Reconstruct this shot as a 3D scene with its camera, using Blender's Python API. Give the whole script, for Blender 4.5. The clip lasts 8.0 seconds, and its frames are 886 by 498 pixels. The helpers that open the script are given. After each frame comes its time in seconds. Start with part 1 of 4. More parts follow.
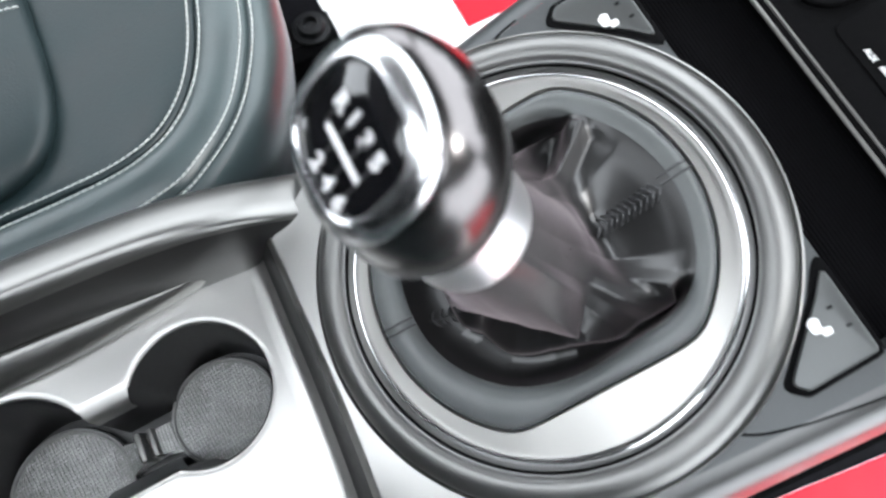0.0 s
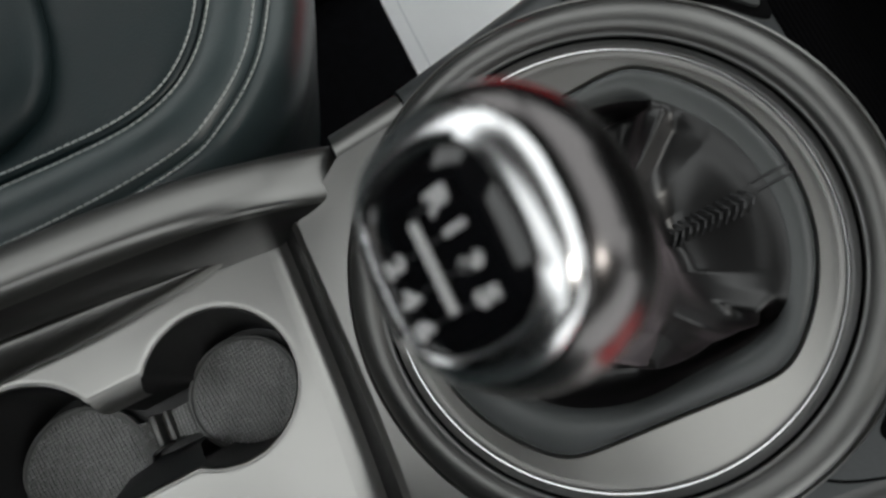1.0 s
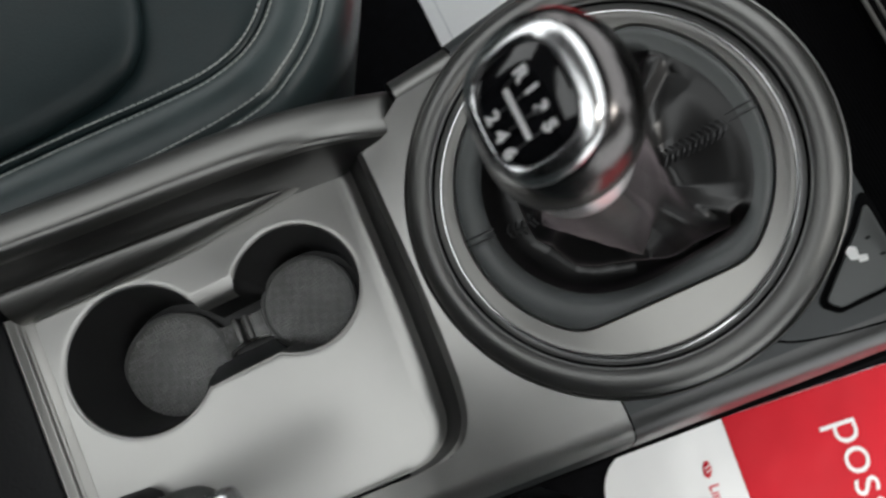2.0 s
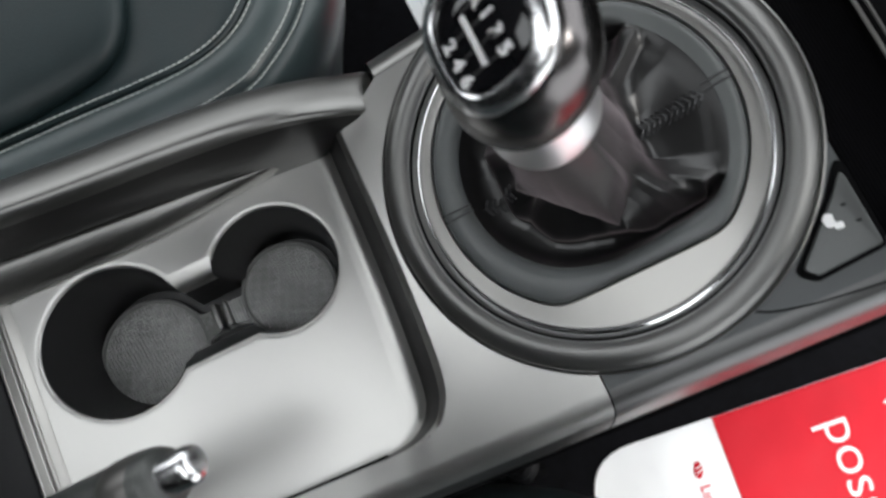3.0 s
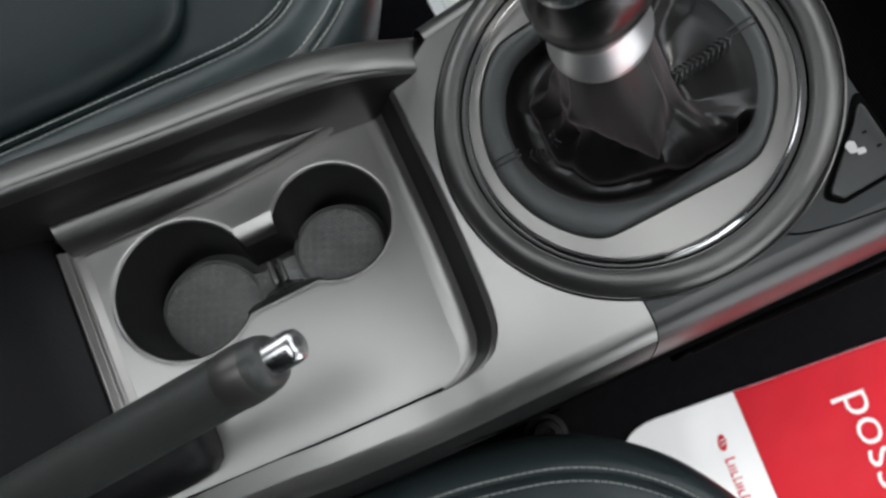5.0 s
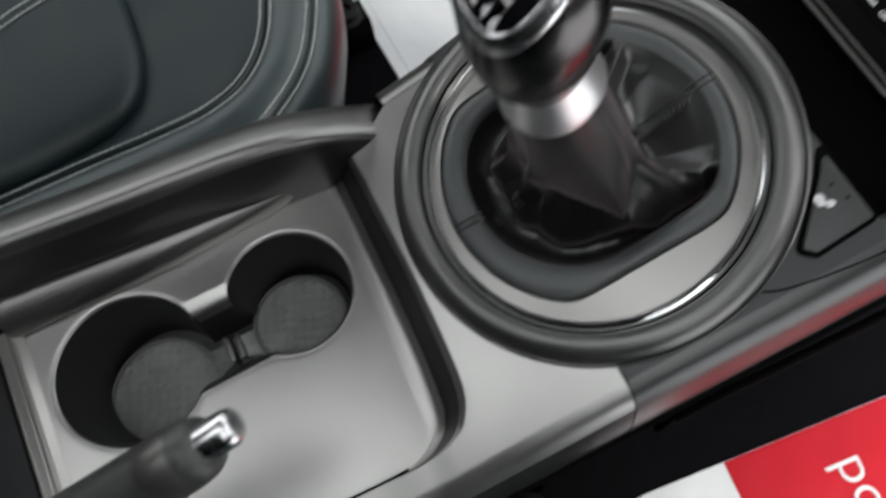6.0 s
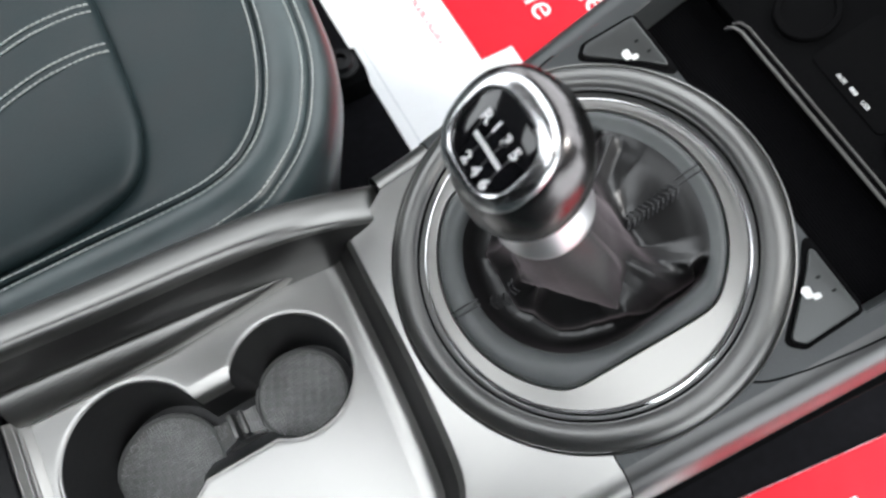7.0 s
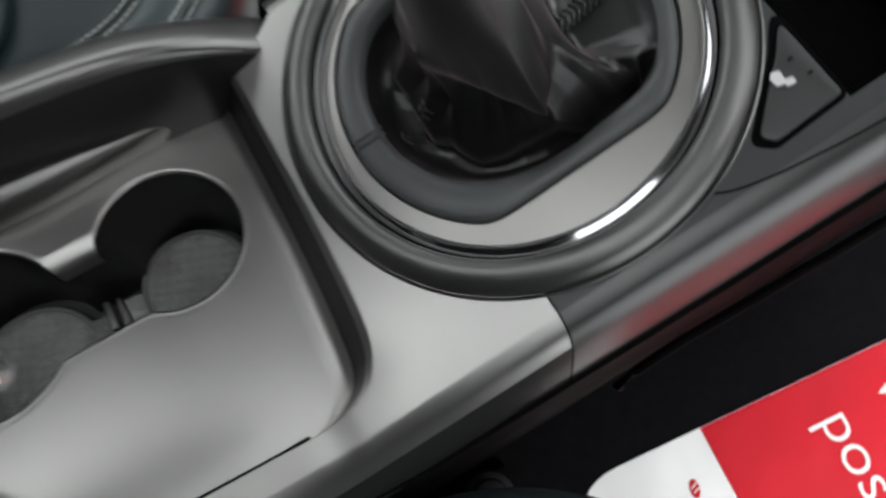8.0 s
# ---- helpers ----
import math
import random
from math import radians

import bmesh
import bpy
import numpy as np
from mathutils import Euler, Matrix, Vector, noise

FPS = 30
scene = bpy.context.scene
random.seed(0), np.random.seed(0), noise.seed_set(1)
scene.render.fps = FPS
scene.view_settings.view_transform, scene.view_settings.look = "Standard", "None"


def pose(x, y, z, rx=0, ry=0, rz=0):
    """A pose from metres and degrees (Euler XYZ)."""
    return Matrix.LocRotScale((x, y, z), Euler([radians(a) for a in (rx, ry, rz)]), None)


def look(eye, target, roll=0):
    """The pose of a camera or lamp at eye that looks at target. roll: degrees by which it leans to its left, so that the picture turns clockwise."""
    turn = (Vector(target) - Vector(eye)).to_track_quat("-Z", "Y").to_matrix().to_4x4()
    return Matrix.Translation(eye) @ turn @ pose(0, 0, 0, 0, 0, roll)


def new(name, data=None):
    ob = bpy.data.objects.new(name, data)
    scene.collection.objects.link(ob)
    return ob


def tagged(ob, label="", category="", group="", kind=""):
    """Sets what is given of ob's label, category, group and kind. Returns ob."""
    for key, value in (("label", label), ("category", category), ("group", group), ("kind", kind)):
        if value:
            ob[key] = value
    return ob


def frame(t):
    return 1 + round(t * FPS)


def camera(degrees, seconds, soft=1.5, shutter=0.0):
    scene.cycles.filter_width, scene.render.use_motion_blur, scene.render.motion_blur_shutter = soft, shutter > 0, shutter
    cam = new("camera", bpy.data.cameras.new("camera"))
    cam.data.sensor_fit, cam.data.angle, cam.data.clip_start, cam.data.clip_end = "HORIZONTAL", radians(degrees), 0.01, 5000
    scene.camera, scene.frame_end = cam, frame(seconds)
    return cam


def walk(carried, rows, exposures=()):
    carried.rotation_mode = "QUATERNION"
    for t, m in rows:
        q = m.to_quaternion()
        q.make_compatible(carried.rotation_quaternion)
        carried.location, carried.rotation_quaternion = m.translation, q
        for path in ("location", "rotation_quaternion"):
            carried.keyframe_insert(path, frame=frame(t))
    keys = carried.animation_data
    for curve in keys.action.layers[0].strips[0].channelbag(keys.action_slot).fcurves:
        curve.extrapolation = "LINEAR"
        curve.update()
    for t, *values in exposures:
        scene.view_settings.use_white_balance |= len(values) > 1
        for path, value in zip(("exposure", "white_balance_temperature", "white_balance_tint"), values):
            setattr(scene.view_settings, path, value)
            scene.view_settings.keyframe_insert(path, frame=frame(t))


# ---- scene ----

# ---------------------------------------------------------------- camera
cam = camera(68.0, 8.0, soft=2.5, shutter=0.5)
cam.data.dof.use_dof, cam.data.dof.focus_distance, cam.data.dof.aperture_fstop = True, 0.29, 12.5
# seconds, eye (metres from the middle of the gear ring), Euler degrees
PATH = [
    (0, -0.0695, -0.0475, 0.2513, 17.49, -0.78, -27.21),
    (0.5, -0.0669, -0.0162, 0.2430, 14.00, -0.75, -26.84),
    (1, -0.0656, -0.0051, 0.2280, 9.99, -0.62, -25.44),
    (1.5, -0.0683, -0.0168, 0.2625, 8.41, -0.51, -25.11),
    (1.7, -0.0814, -0.0266, 0.2890, 8.16, -0.55, -24.84),
    (2.8, -0.1101, -0.0437, 0.2742, 10.43, -0.58, -25.32),
    (3, -0.0992, -0.0563, 0.2809, 10.41, -0.72, -25.03),
    (3.5, -0.1071, -0.0669, 0.2968, 10.87, -0.69, -25.37),
    (4, -0.1201, -0.0677, 0.2978, 10.96, -0.75, -25.40),
    (4.5, -0.1396, -0.0767, 0.3084, 10.98, -0.71, -25.68),
    (5.8, -0.1425, -0.0957, 0.2720, 18.46, -0.90, -26.65),
    (6, -0.1313, -0.0917, 0.2805, 19.28, -1.30, -27.64),
    (6.2, -0.1143, -0.0842, 0.2937, 19.52, -1.37, -27.78),
    (6.5, -0.1039, -0.0670, 0.3019, 19.67, -1.51, -28.49),
    (7, -0.1143, -0.0616, 0.3002, 20.02, -1.00, -28.67),
    (7.5, -0.1274, -0.0985, 0.2761, 19.15, -1.28, -28.65),
    (8, -0.1062, -0.1210, 0.2218, 19.38, -1.64, -30.80),
]
# seconds, stops, white balance
EXPOSURES = [(0, 1.45, 6300, 10), (0.5, 0.2, 6550, 10), (1.0, -0.40, 6700, 8), (1.5, -0.42, 6700, 8), (3.0, 0.24, 6550, 10), (3.5, 0.42, 6500, 10), (4.0, 0.19, 6500, 10), (4.5, -0.15, 6500, 10), (6.0, -0.15, 6600, 10), (6.5, 0.78, 6400, 10), (7.0, 0.82, 6450, 10), (7.5, 0.54, 6500, 10), (8.0, -0.11, 6600, 10)]
walk(cam, [(t, pose(x, y, z, a, b, c)) for t, x, y, z, a, b, c in PATH], EXPOSURES)

# ---------------------------------------------------------------- light
world = bpy.data.worlds.new("daylight")
scene.world = world
world.use_nodes = True
world.node_tree.nodes["Background"].inputs["Color"].default_value = (0.93, 0.97, 1.0, 1)
world.node_tree.nodes["Background"].inputs["Strength"].default_value = 2.3
sun = new("sun", bpy.data.lights.new("sun", "SUN"))
sun.data.energy, sun.data.angle, sun.data.color = 3.0, radians(16), (1.0, 0.97, 0.93)
sun.matrix_world = look((0.75, -1.0, 1.0), (0, 0, 0))


# ---------------------------------------------------------------- materials
def material(name, color, rough, metal=0.0, grain=0.0, grain_scale=400.0, mottle=0.12, mottle_scale=18.0, coat=0.0, spec=0.5):
    """A plain surface with fine grain, uneven tone and uneven gloss."""
    mat = bpy.data.materials.new(name)
    mat.use_nodes = True
    nt = mat.node_tree
    bsdf = nt.nodes["Principled BSDF"]
    bsdf.inputs["Metallic"].default_value = metal
    bsdf.inputs["Coat Weight"].default_value = coat
    bsdf.inputs["Coat Roughness"].default_value = 0.08
    bsdf.inputs["Specular IOR Level"].default_value = spec
    place = nt.nodes.new("ShaderNodeTexCoord")
    big = nt.nodes.new("ShaderNodeTexNoise")
    big.inputs["Scale"].default_value, big.inputs["Detail"].default_value = mottle_scale, 5
    nt.links.new(place.outputs["Object"], big.inputs["Vector"])
    ramp = nt.nodes.new("ShaderNodeMapRange")
    ramp.inputs["From Min"].default_value, ramp.inputs["From Max"].default_value = 0.3, 0.7
    ramp.inputs["To Min"].default_value, ramp.inputs["To Max"].default_value = 1 - mottle, 1 + mottle
    nt.links.new(big.outputs["Fac"], ramp.inputs["Value"])
    tone = nt.nodes.new("ShaderNodeVectorMath")
    tone.operation = "SCALE"
    tone.inputs[0].default_value = color
    nt.links.new(ramp.outputs["Result"], tone.inputs["Scale"])
    nt.links.new(tone.outputs["Vector"], bsdf.inputs["Base Color"])
    fine = nt.nodes.new("ShaderNodeTexNoise")
    fine.inputs["Scale"].default_value, fine.inputs["Detail"].default_value = grain_scale, 3
    nt.links.new(place.outputs["Object"], fine.inputs["Vector"])
    gloss = nt.nodes.new("ShaderNodeMapRange")
    gloss.inputs["To Min"].default_value, gloss.inputs["To Max"].default_value = rough * (0.97 if metal > 0.5 else 0.85), min(1.0, rough * (1.03 if metal > 0.5 else 1.15))
    nt.links.new(fine.outputs["Fac"], gloss.inputs["Value"])
    smudge = nt.nodes.new("ShaderNodeMapRange")
    smudge.inputs["From Min"].default_value, smudge.inputs["From Max"].default_value = 0.3, 0.7
    smudge.inputs["To Min"].default_value, smudge.inputs["To Max"].default_value = 0.88, 1.14
    nt.links.new(big.outputs["Fac"], smudge.inputs["Value"])
    both = nt.nodes.new("ShaderNodeMath")
    both.operation = "MULTIPLY"
    nt.links.new(gloss.outputs["Result"], both.inputs[0])
    nt.links.new(smudge.outputs["Result"], both.inputs[1])
    nt.links.new(both.outputs["Value"], bsdf.inputs["Roughness"])
    if grain:
        bump = nt.nodes.new("ShaderNodeBump")
        bump.inputs["Strength"].default_value, bump.inputs["Distance"].default_value = grain, 0.0006
        nt.links.new(fine.outputs["Fac"], bump.inputs["Height"])
        nt.links.new(bump.outputs["Normal"], bsdf.inputs["Normal"])
    return mat


def creased(mat, scale, depth):
    """Soft creases in a sheet, added to its relief."""
    nt = mat.node_tree
    bsdf = nt.nodes["Principled BSDF"]
    fold_noise = nt.nodes.new("ShaderNodeTexNoise")
    fold_noise.inputs["Scale"].default_value, fold_noise.inputs["Detail"].default_value = scale, 2
    nt.links.new(nt.nodes["Texture Coordinate"].outputs["Object"], fold_noise.inputs["Vector"])
    bump = nt.nodes.new("ShaderNodeBump")
    bump.inputs["Strength"].default_value, bump.inputs["Distance"].default_value = 0.5, depth
    nt.links.new(fold_noise.outputs["Fac"], bump.inputs["Height"])
    nt.links.new(bump.outputs["Normal"], bsdf.inputs["Normal"])
    return mat


def leather(name, color, rough, cell=700.0, depth=0.35):
    """Leather: pebbled cells in the relief and a slightly uneven dye."""
    mat = material(name, color, rough, mottle=0.15, mottle_scale=25)
    nt = mat.node_tree
    bsdf = nt.nodes["Principled BSDF"]
    place = nt.nodes["Texture Coordinate"]
    cells = nt.nodes.new("ShaderNodeTexVoronoi")
    cells.inputs["Scale"].default_value = cell
    nt.links.new(place.outputs["Object"], cells.inputs["Vector"])
    bump = nt.nodes.new("ShaderNodeBump")
    bump.inputs["Strength"].default_value, bump.inputs["Distance"].default_value = depth, 0.0004
    nt.links.new(cells.outputs["Distance"], bump.inputs["Height"])
    nt.links.new(bump.outputs["Normal"], bsdf.inputs["Normal"])
    return mat


def ribbed(name, color, rough, scale, depth=0.6, cross=False):
    """Rubber with fine moulded ribs, the shade between them put into the colour."""
    mat = material(name, color, rough, mottle=0.2, mottle_scale=40)
    nt = mat.node_tree
    bsdf = nt.nodes["Principled BSDF"]
    place = nt.nodes["Texture Coordinate"]
    wave = nt.nodes.new("ShaderNodeTexWave")
    wave.inputs["Scale"].default_value = scale
    wave.bands_direction = "X"
    nt.links.new(place.outputs["Object"], wave.inputs["Vector"])
    height = wave.outputs["Fac"]
    if cross:
        other = nt.nodes.new("ShaderNodeTexWave")
        other.inputs["Scale"].default_value = scale
        other.bands_direction = "Y"
        nt.links.new(place.outputs["Object"], other.inputs["Vector"])
        both = nt.nodes.new("ShaderNodeMath")
        both.operation = "MULTIPLY"
        nt.links.new(wave.outputs["Fac"], both.inputs[0])
        nt.links.new(other.outputs["Fac"], both.inputs[1])
        height = both.outputs["Value"]
    # grooves darkened and crests lightened in the colour, as if shaded
    groove_shade = nt.nodes.new("ShaderNodeMapRange")
    groove_shade.inputs["To Min"].default_value, groove_shade.inputs["To Max"].default_value = 0.45, 1.25
    nt.links.new(height, groove_shade.inputs["Value"])
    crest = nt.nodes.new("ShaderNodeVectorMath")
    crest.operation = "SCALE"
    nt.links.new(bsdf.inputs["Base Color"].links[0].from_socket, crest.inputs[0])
    nt.links.new(groove_shade.outputs["Result"], crest.inputs["Scale"])
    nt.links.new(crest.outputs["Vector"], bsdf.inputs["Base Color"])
    bump = nt.nodes.new("ShaderNodeBump")
    bump.inputs["Strength"].default_value, bump.inputs["Distance"].default_value = depth, 0.0008
    nt.links.new(height, bump.inputs["Height"])
    nt.links.new(bump.outputs["Normal"], bsdf.inputs["Normal"])
    return mat


SILVER = material("satin_silver", (0.437, 0.431, 0.417), 0.32, metal=0.93, mottle=0.05)
PLATE = material("satin_plate_metal", (0.36, 0.353, 0.337), 0.35, metal=0.92, mottle=0.05)
RAIL = material("satin_rail_metal", (0.205, 0.203, 0.197), 0.34, metal=0.94, grain=0.02, grain_scale=900, mottle=0.05)
RING = material("satin_grey_metal", (0.185, 0.184, 0.179), 0.40, metal=0.93, mottle=0.05)
EDGE = material("dim_satin_metal", (0.13, 0.125, 0.12), 0.4, metal=0.7, mottle=0.05)
SATINCHROME = material("satin_chrome", (0.90, 0.89, 0.90), 0.34, metal=1.0, mottle=0.02)
PINKINK = material("pale_red_print", (0.66, 0.09, 0.12), 0.6, mottle=0.03, spec=0.12)
SHOULDERMETAL = material("satin_dark_metal", (0.105, 0.105, 0.105), 0.32, metal=0.7, mottle=0.03, mottle_scale=6)
GREY = material("grey_plastic", (0.060, 0.064, 0.066), 0.42, metal=0.3, grain=0.2, grain_scale=700, mottle=0.08)
KEYGREY = material("satin_switch_plastic", (0.085, 0.088, 0.088), 0.32, metal=0.5, grain_scale=700, mottle=0.05)
BLACK = material("black_plastic", (0.007, 0.007, 0.008), 0.45, grain=0.3, grain_scale=500, spec=0.2)
MATT = material("matt_black_plastic", (0.003, 0.003, 0.0033), 0.75, grain=0.3, grain_scale=400, spec=0.05)
GLOSS = material("gloss_black", (0.006, 0.006, 0.007), 0.09, mottle=0.05, coat=0.4)
CHROME = material("chrome", (0.85, 0.85, 0.86), 0.09, metal=1.0, mottle=0.02)
SOFTCHROME = material("brushed_chrome", (0.80, 0.80, 0.81), 0.25, metal=1.0, mottle=0.04)
DARKCHROME = material("dark_lacquered_metal", (0.125, 0.118, 0.118), 0.25, metal=1.0, mottle=0.05)
def napped(mat, weight, tint):
    """A faint nap that catches light at a slant."""
    bsdf = mat.node_tree.nodes["Principled BSDF"]
    bsdf.inputs["Sheen Weight"].default_value = weight
    bsdf.inputs["Sheen Roughness"].default_value = 0.33
    bsdf.inputs["Sheen Tint"].default_value = (*tint, 1)
    return mat


# Rail's dark plastic; also dark reflections painted on tray wall and shoulder foot.
DARKWALL = material("dark_plastic_and_reflection", (0.016, 0.0155, 0.0155), 0.33, metal=0.0, spec=0.4, grain=0.05, mottle=0.05)
BOOT = napped(leather("boot_leather", (0.0055, 0.0055, 0.0057), 0.33, 900, 0.04), 0.26, (1.0, 0.82, 0.87))
BOOT.node_tree.nodes["Principled BSDF"].inputs["IOR"].default_value = 1.5
BOOT.node_tree.nodes["Principled BSDF"].inputs["Specular IOR Level"].default_value = 0.7
# Boot leather again, light from above put into a paler grey.
FLANGE = napped(leather("lit_surround_leather", (0.078, 0.083, 0.084), 0.36, 900, 0.08), 0.25, (0.95, 1.0, 1.0))
SEAT = leather("seat_leather", (0.034, 0.048, 0.050), 0.34, 800, 0.2)
SEATIN = leather("seat_insert_leather", (0.0088, 0.0170, 0.0188), 0.44, 800, 0.25)
SEATIN.node_tree.nodes["Principled BSDF"].inputs["Specular IOR Level"].default_value = 0.34
THREAD = material("grey_thread", (0.34, 0.36, 0.35), 0.7, mottle=0.2, mottle_scale=600)
BLACKTHREAD = material("black_thread", (0.026, 0.026, 0.028), 0.42, mottle=0.2)
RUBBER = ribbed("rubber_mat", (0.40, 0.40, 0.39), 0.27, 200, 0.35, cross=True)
napped(RUBBER, 0.9, (1.0, 1.0, 0.98))
RUBBER.node_tree.nodes["Principled BSDF"].inputs["Specular IOR Level"].default_value = 1.0
# Ground under the pad ribs, coloured darker for the shade in the gaps.
PADBASE = material("shaded_rubber_pad", (0.14, 0.14, 0.137), 0.35, mottle=0.15, mottle_scale=60)
RIBS = ribbed("ribbed_rubber", (0.003, 0.003, 0.0035), 0.9, 220, 0.3)
RIBS.node_tree.nodes["Principled BSDF"].inputs["Specular IOR Level"].default_value = 0.04
CARPET = material("black_carpet", (0.005, 0.005, 0.006), 0.95, grain=0.8, grain_scale=900, mottle=0.4, mottle_scale=120, spec=0.05)
WHITEPAPER = material("white_paper", (0.88, 0.89, 0.90), 0.55, grain=0.05, grain_scale=300, mottle=0.02, mottle_scale=12, spec=0.2)
REDINK = material("red_print", (0.58, 0.015, 0.028), 0.6, grain=0.05, grain_scale=300, mottle=0.05, mottle_scale=12, spec=0.12)
WHITEINK = material("white_print", (0.8, 0.8, 0.8), 0.5, mottle=0.02)
GREYINK = material("grey_line", (0.5, 0.52, 0.55), 0.5, mottle=0.02)
creased(WHITEPAPER, 14, 0.012)
creased(REDINK, 14, 0.012)
UNSEENROOF = material("unseen_roof", (0.028, 0.028, 0.029), 0.9, grain=0.4, grain_scale=600, mottle=0.08)


# ---------------------------------------------------------------- building helpers
TILT = Matrix.Rotation(radians(-20), 4, "Y")  # the gear panel rises towards the dashboard


def thing(name, label, category, group="", kind="", at=(0, 0, 0)):
    ob = new(name)
    ob.empty_display_size = 0.02
    ob.location = at
    return tagged(ob, label, category, group, kind)


def part(name, bm, mat, parent, label="", m=None, smooth=35):
    """One mesh object under a thing or under a part."""
    if m is not None:
        bm.transform(m)
    bmesh.ops.recalc_face_normals(bm, faces=bm.faces)
    mesh = bpy.data.meshes.new(name)
    bm.to_mesh(mesh)
    bm.free()
    mesh.materials.append(mat)
    mesh.polygons.foreach_set("use_smooth", [True] * len(mesh.polygons))
    mesh.set_sharp_from_angle(angle=radians(smooth))
    ob = new(name, mesh)
    if parent is not None:
        ob.parent = parent
        ob.matrix_parent_inverse = Matrix() if parent.parent else Matrix.Translation(parent.location).inverted()
    return tagged(ob, label)


def loft(rings, closed=True, cap_start=False, cap_end=False):
    """A skin over rings of equally many points."""
    bm = bmesh.new()
    rows = [[bm.verts.new(p) for p in ring] for ring in rings]
    n = len(rows[0])
    for a, b in zip(rows, rows[1:]):
        for i in range(n if closed else n - 1):
            j = (i + 1) % n
            bm.faces.new((a[i], a[j], b[j], b[i]))
    if cap_start:
        bm.faces.new(rows[0][::-1])
    if cap_end:
        bm.faces.new(rows[-1])
    return bm


def revolve(profile, n=128, start=0.0, end=360.0):
    full = abs(end - start) >= 360
    steps = [radians(start + (end - start) * i / n) for i in range(n if full else n + 1)]
    return loft([[(r * math.cos(a), r * math.sin(a), z) for a in steps] for r, z in profile], closed=full)


def slab(outer, holes, top, bottom, bevel=0.0):
    """A flat piece with straight sides and holes through it."""
    bm = bmesh.new()
    loops = []
    for outline in [outer, *holes]:
        vs = [bm.verts.new((x, y, top)) for x, y in outline]
        loops.append([bm.edges.new((a, b)) for a, b in zip(vs, vs[1:] + vs[:1])])
    bmesh.ops.triangle_fill(bm, edges=[e for loop in loops for e in loop], use_beauty=True, use_dissolve=False)
    for f in bm.faces:
        if f.normal.z < 0:
            f.normal_flip()
    got = bmesh.ops.extrude_face_region(bm, geom=list(bm.faces), use_keep_orig=True)
    bmesh.ops.translate(bm, vec=(0, 0, bottom - top), verts=[v for v in got["geom"] if isinstance(v, bmesh.types.BMVert)])
    if bevel:
        edge = [e for e in bm.edges if len(e.link_faces) == 2 and e.calc_face_angle(0) > 1.0 and all(abs(v.co.z - top) < 1e-6 for v in e.verts)]
        bmesh.ops.bevel(bm, geom=edge, offset=bevel, segments=3, profile=0.5, affect="EDGES")
    return bm


def tube(points, radius, n=8, flat=1.0):
    """A round bar along a line of points, with closed ends."""
    pts = [Vector(p) for p in points]
    rings = []
    for i, p in enumerate(pts):
        way = (pts[min(i + 1, len(pts) - 1)] - pts[max(i - 1, 0)]).normalized()
        side = way.cross(Vector((0, 0, 1)))
        side = side.normalized() if side.length > 1e-4 else Vector((1, 0, 0))
        up = side.cross(way)
        rings.append([p + side * (radius * math.cos(a)) + up * (radius * flat * math.sin(a)) for a in (2 * math.pi * k / n for k in range(n))])
    return loft(rings, True, True, True)


def box(x0, x1, y0, y1, z0, z1, bevel=0.0, segments=3):
    bm = bmesh.new()
    bmesh.ops.create_cube(bm, size=1)
    for v in bm.verts:
        v.co = Vector(((x0 + x1) / 2 + v.co.x * (x1 - x0), (y0 + y1) / 2 + v.co.y * (y1 - y0), (z0 + z1) / 2 + v.co.z * (z1 - z0)))
    if bevel:
        bmesh.ops.bevel(bm, geom=list(bm.edges), offset=bevel, segments=segments, profile=0.5, affect="EDGES")
    return bm


def join(*some):
    out = bmesh.new()
    for bm in some:
        mesh = bpy.data.meshes.new("tmp")
        bm.to_mesh(mesh)
        bm.free()
        out.from_mesh(mesh)
        bpy.data.meshes.remove(mesh)
    return out


def arc(cx, cy, r, a0, a1, n):
    return [(cx + r * math.cos(radians(a0 + (a1 - a0) * i / n)), cy + r * math.sin(radians(a0 + (a1 - a0) * i / n))) for i in range(n + 1)]


def rounded(points, radii, n=6):
    """A polygon with rounded corners."""
    out = []
    count = len(points)
    for i, p in enumerate(points):
        r = radii[i] if isinstance(radii, (list, tuple)) else radii
        p, a, b = Vector(p), Vector(points[i - 1]), Vector(points[(i + 1) % count])
        ua, ub = (a - p).normalized(), (b - p).normalized()
        half = ua.angle(ub) / 2
        d = min(r / math.tan(half), 0.48 * (a - p).length, 0.48 * (b - p).length)
        pa, pb = p + ua * d, p + ub * d
        for k in range(n + 1):
            s = k / n
            out.append(tuple((pa * (1 - s) + p * s) * (1 - s) + (p * (1 - s) + pb * s) * s))
    return out


def lettering(body, size, thick, mat, parent, name, m, align="LEFT", bold=0.0):
    """Raised letters in the built-in font, as a mesh."""
    curve = bpy.data.curves.new(name, "FONT")
    curve.body, curve.size, curve.extrude, curve.offset, curve.align_x = body, size, thick, bold, align
    tmp = bpy.data.objects.new(name, curve)
    mesh = bpy.data.meshes.new_from_object(tmp)
    bpy.data.objects.remove(tmp)
    bm = bmesh.new()
    bm.from_mesh(mesh)
    bpy.data.meshes.remove(mesh)
    return part(name, bm, mat, parent, m=m)


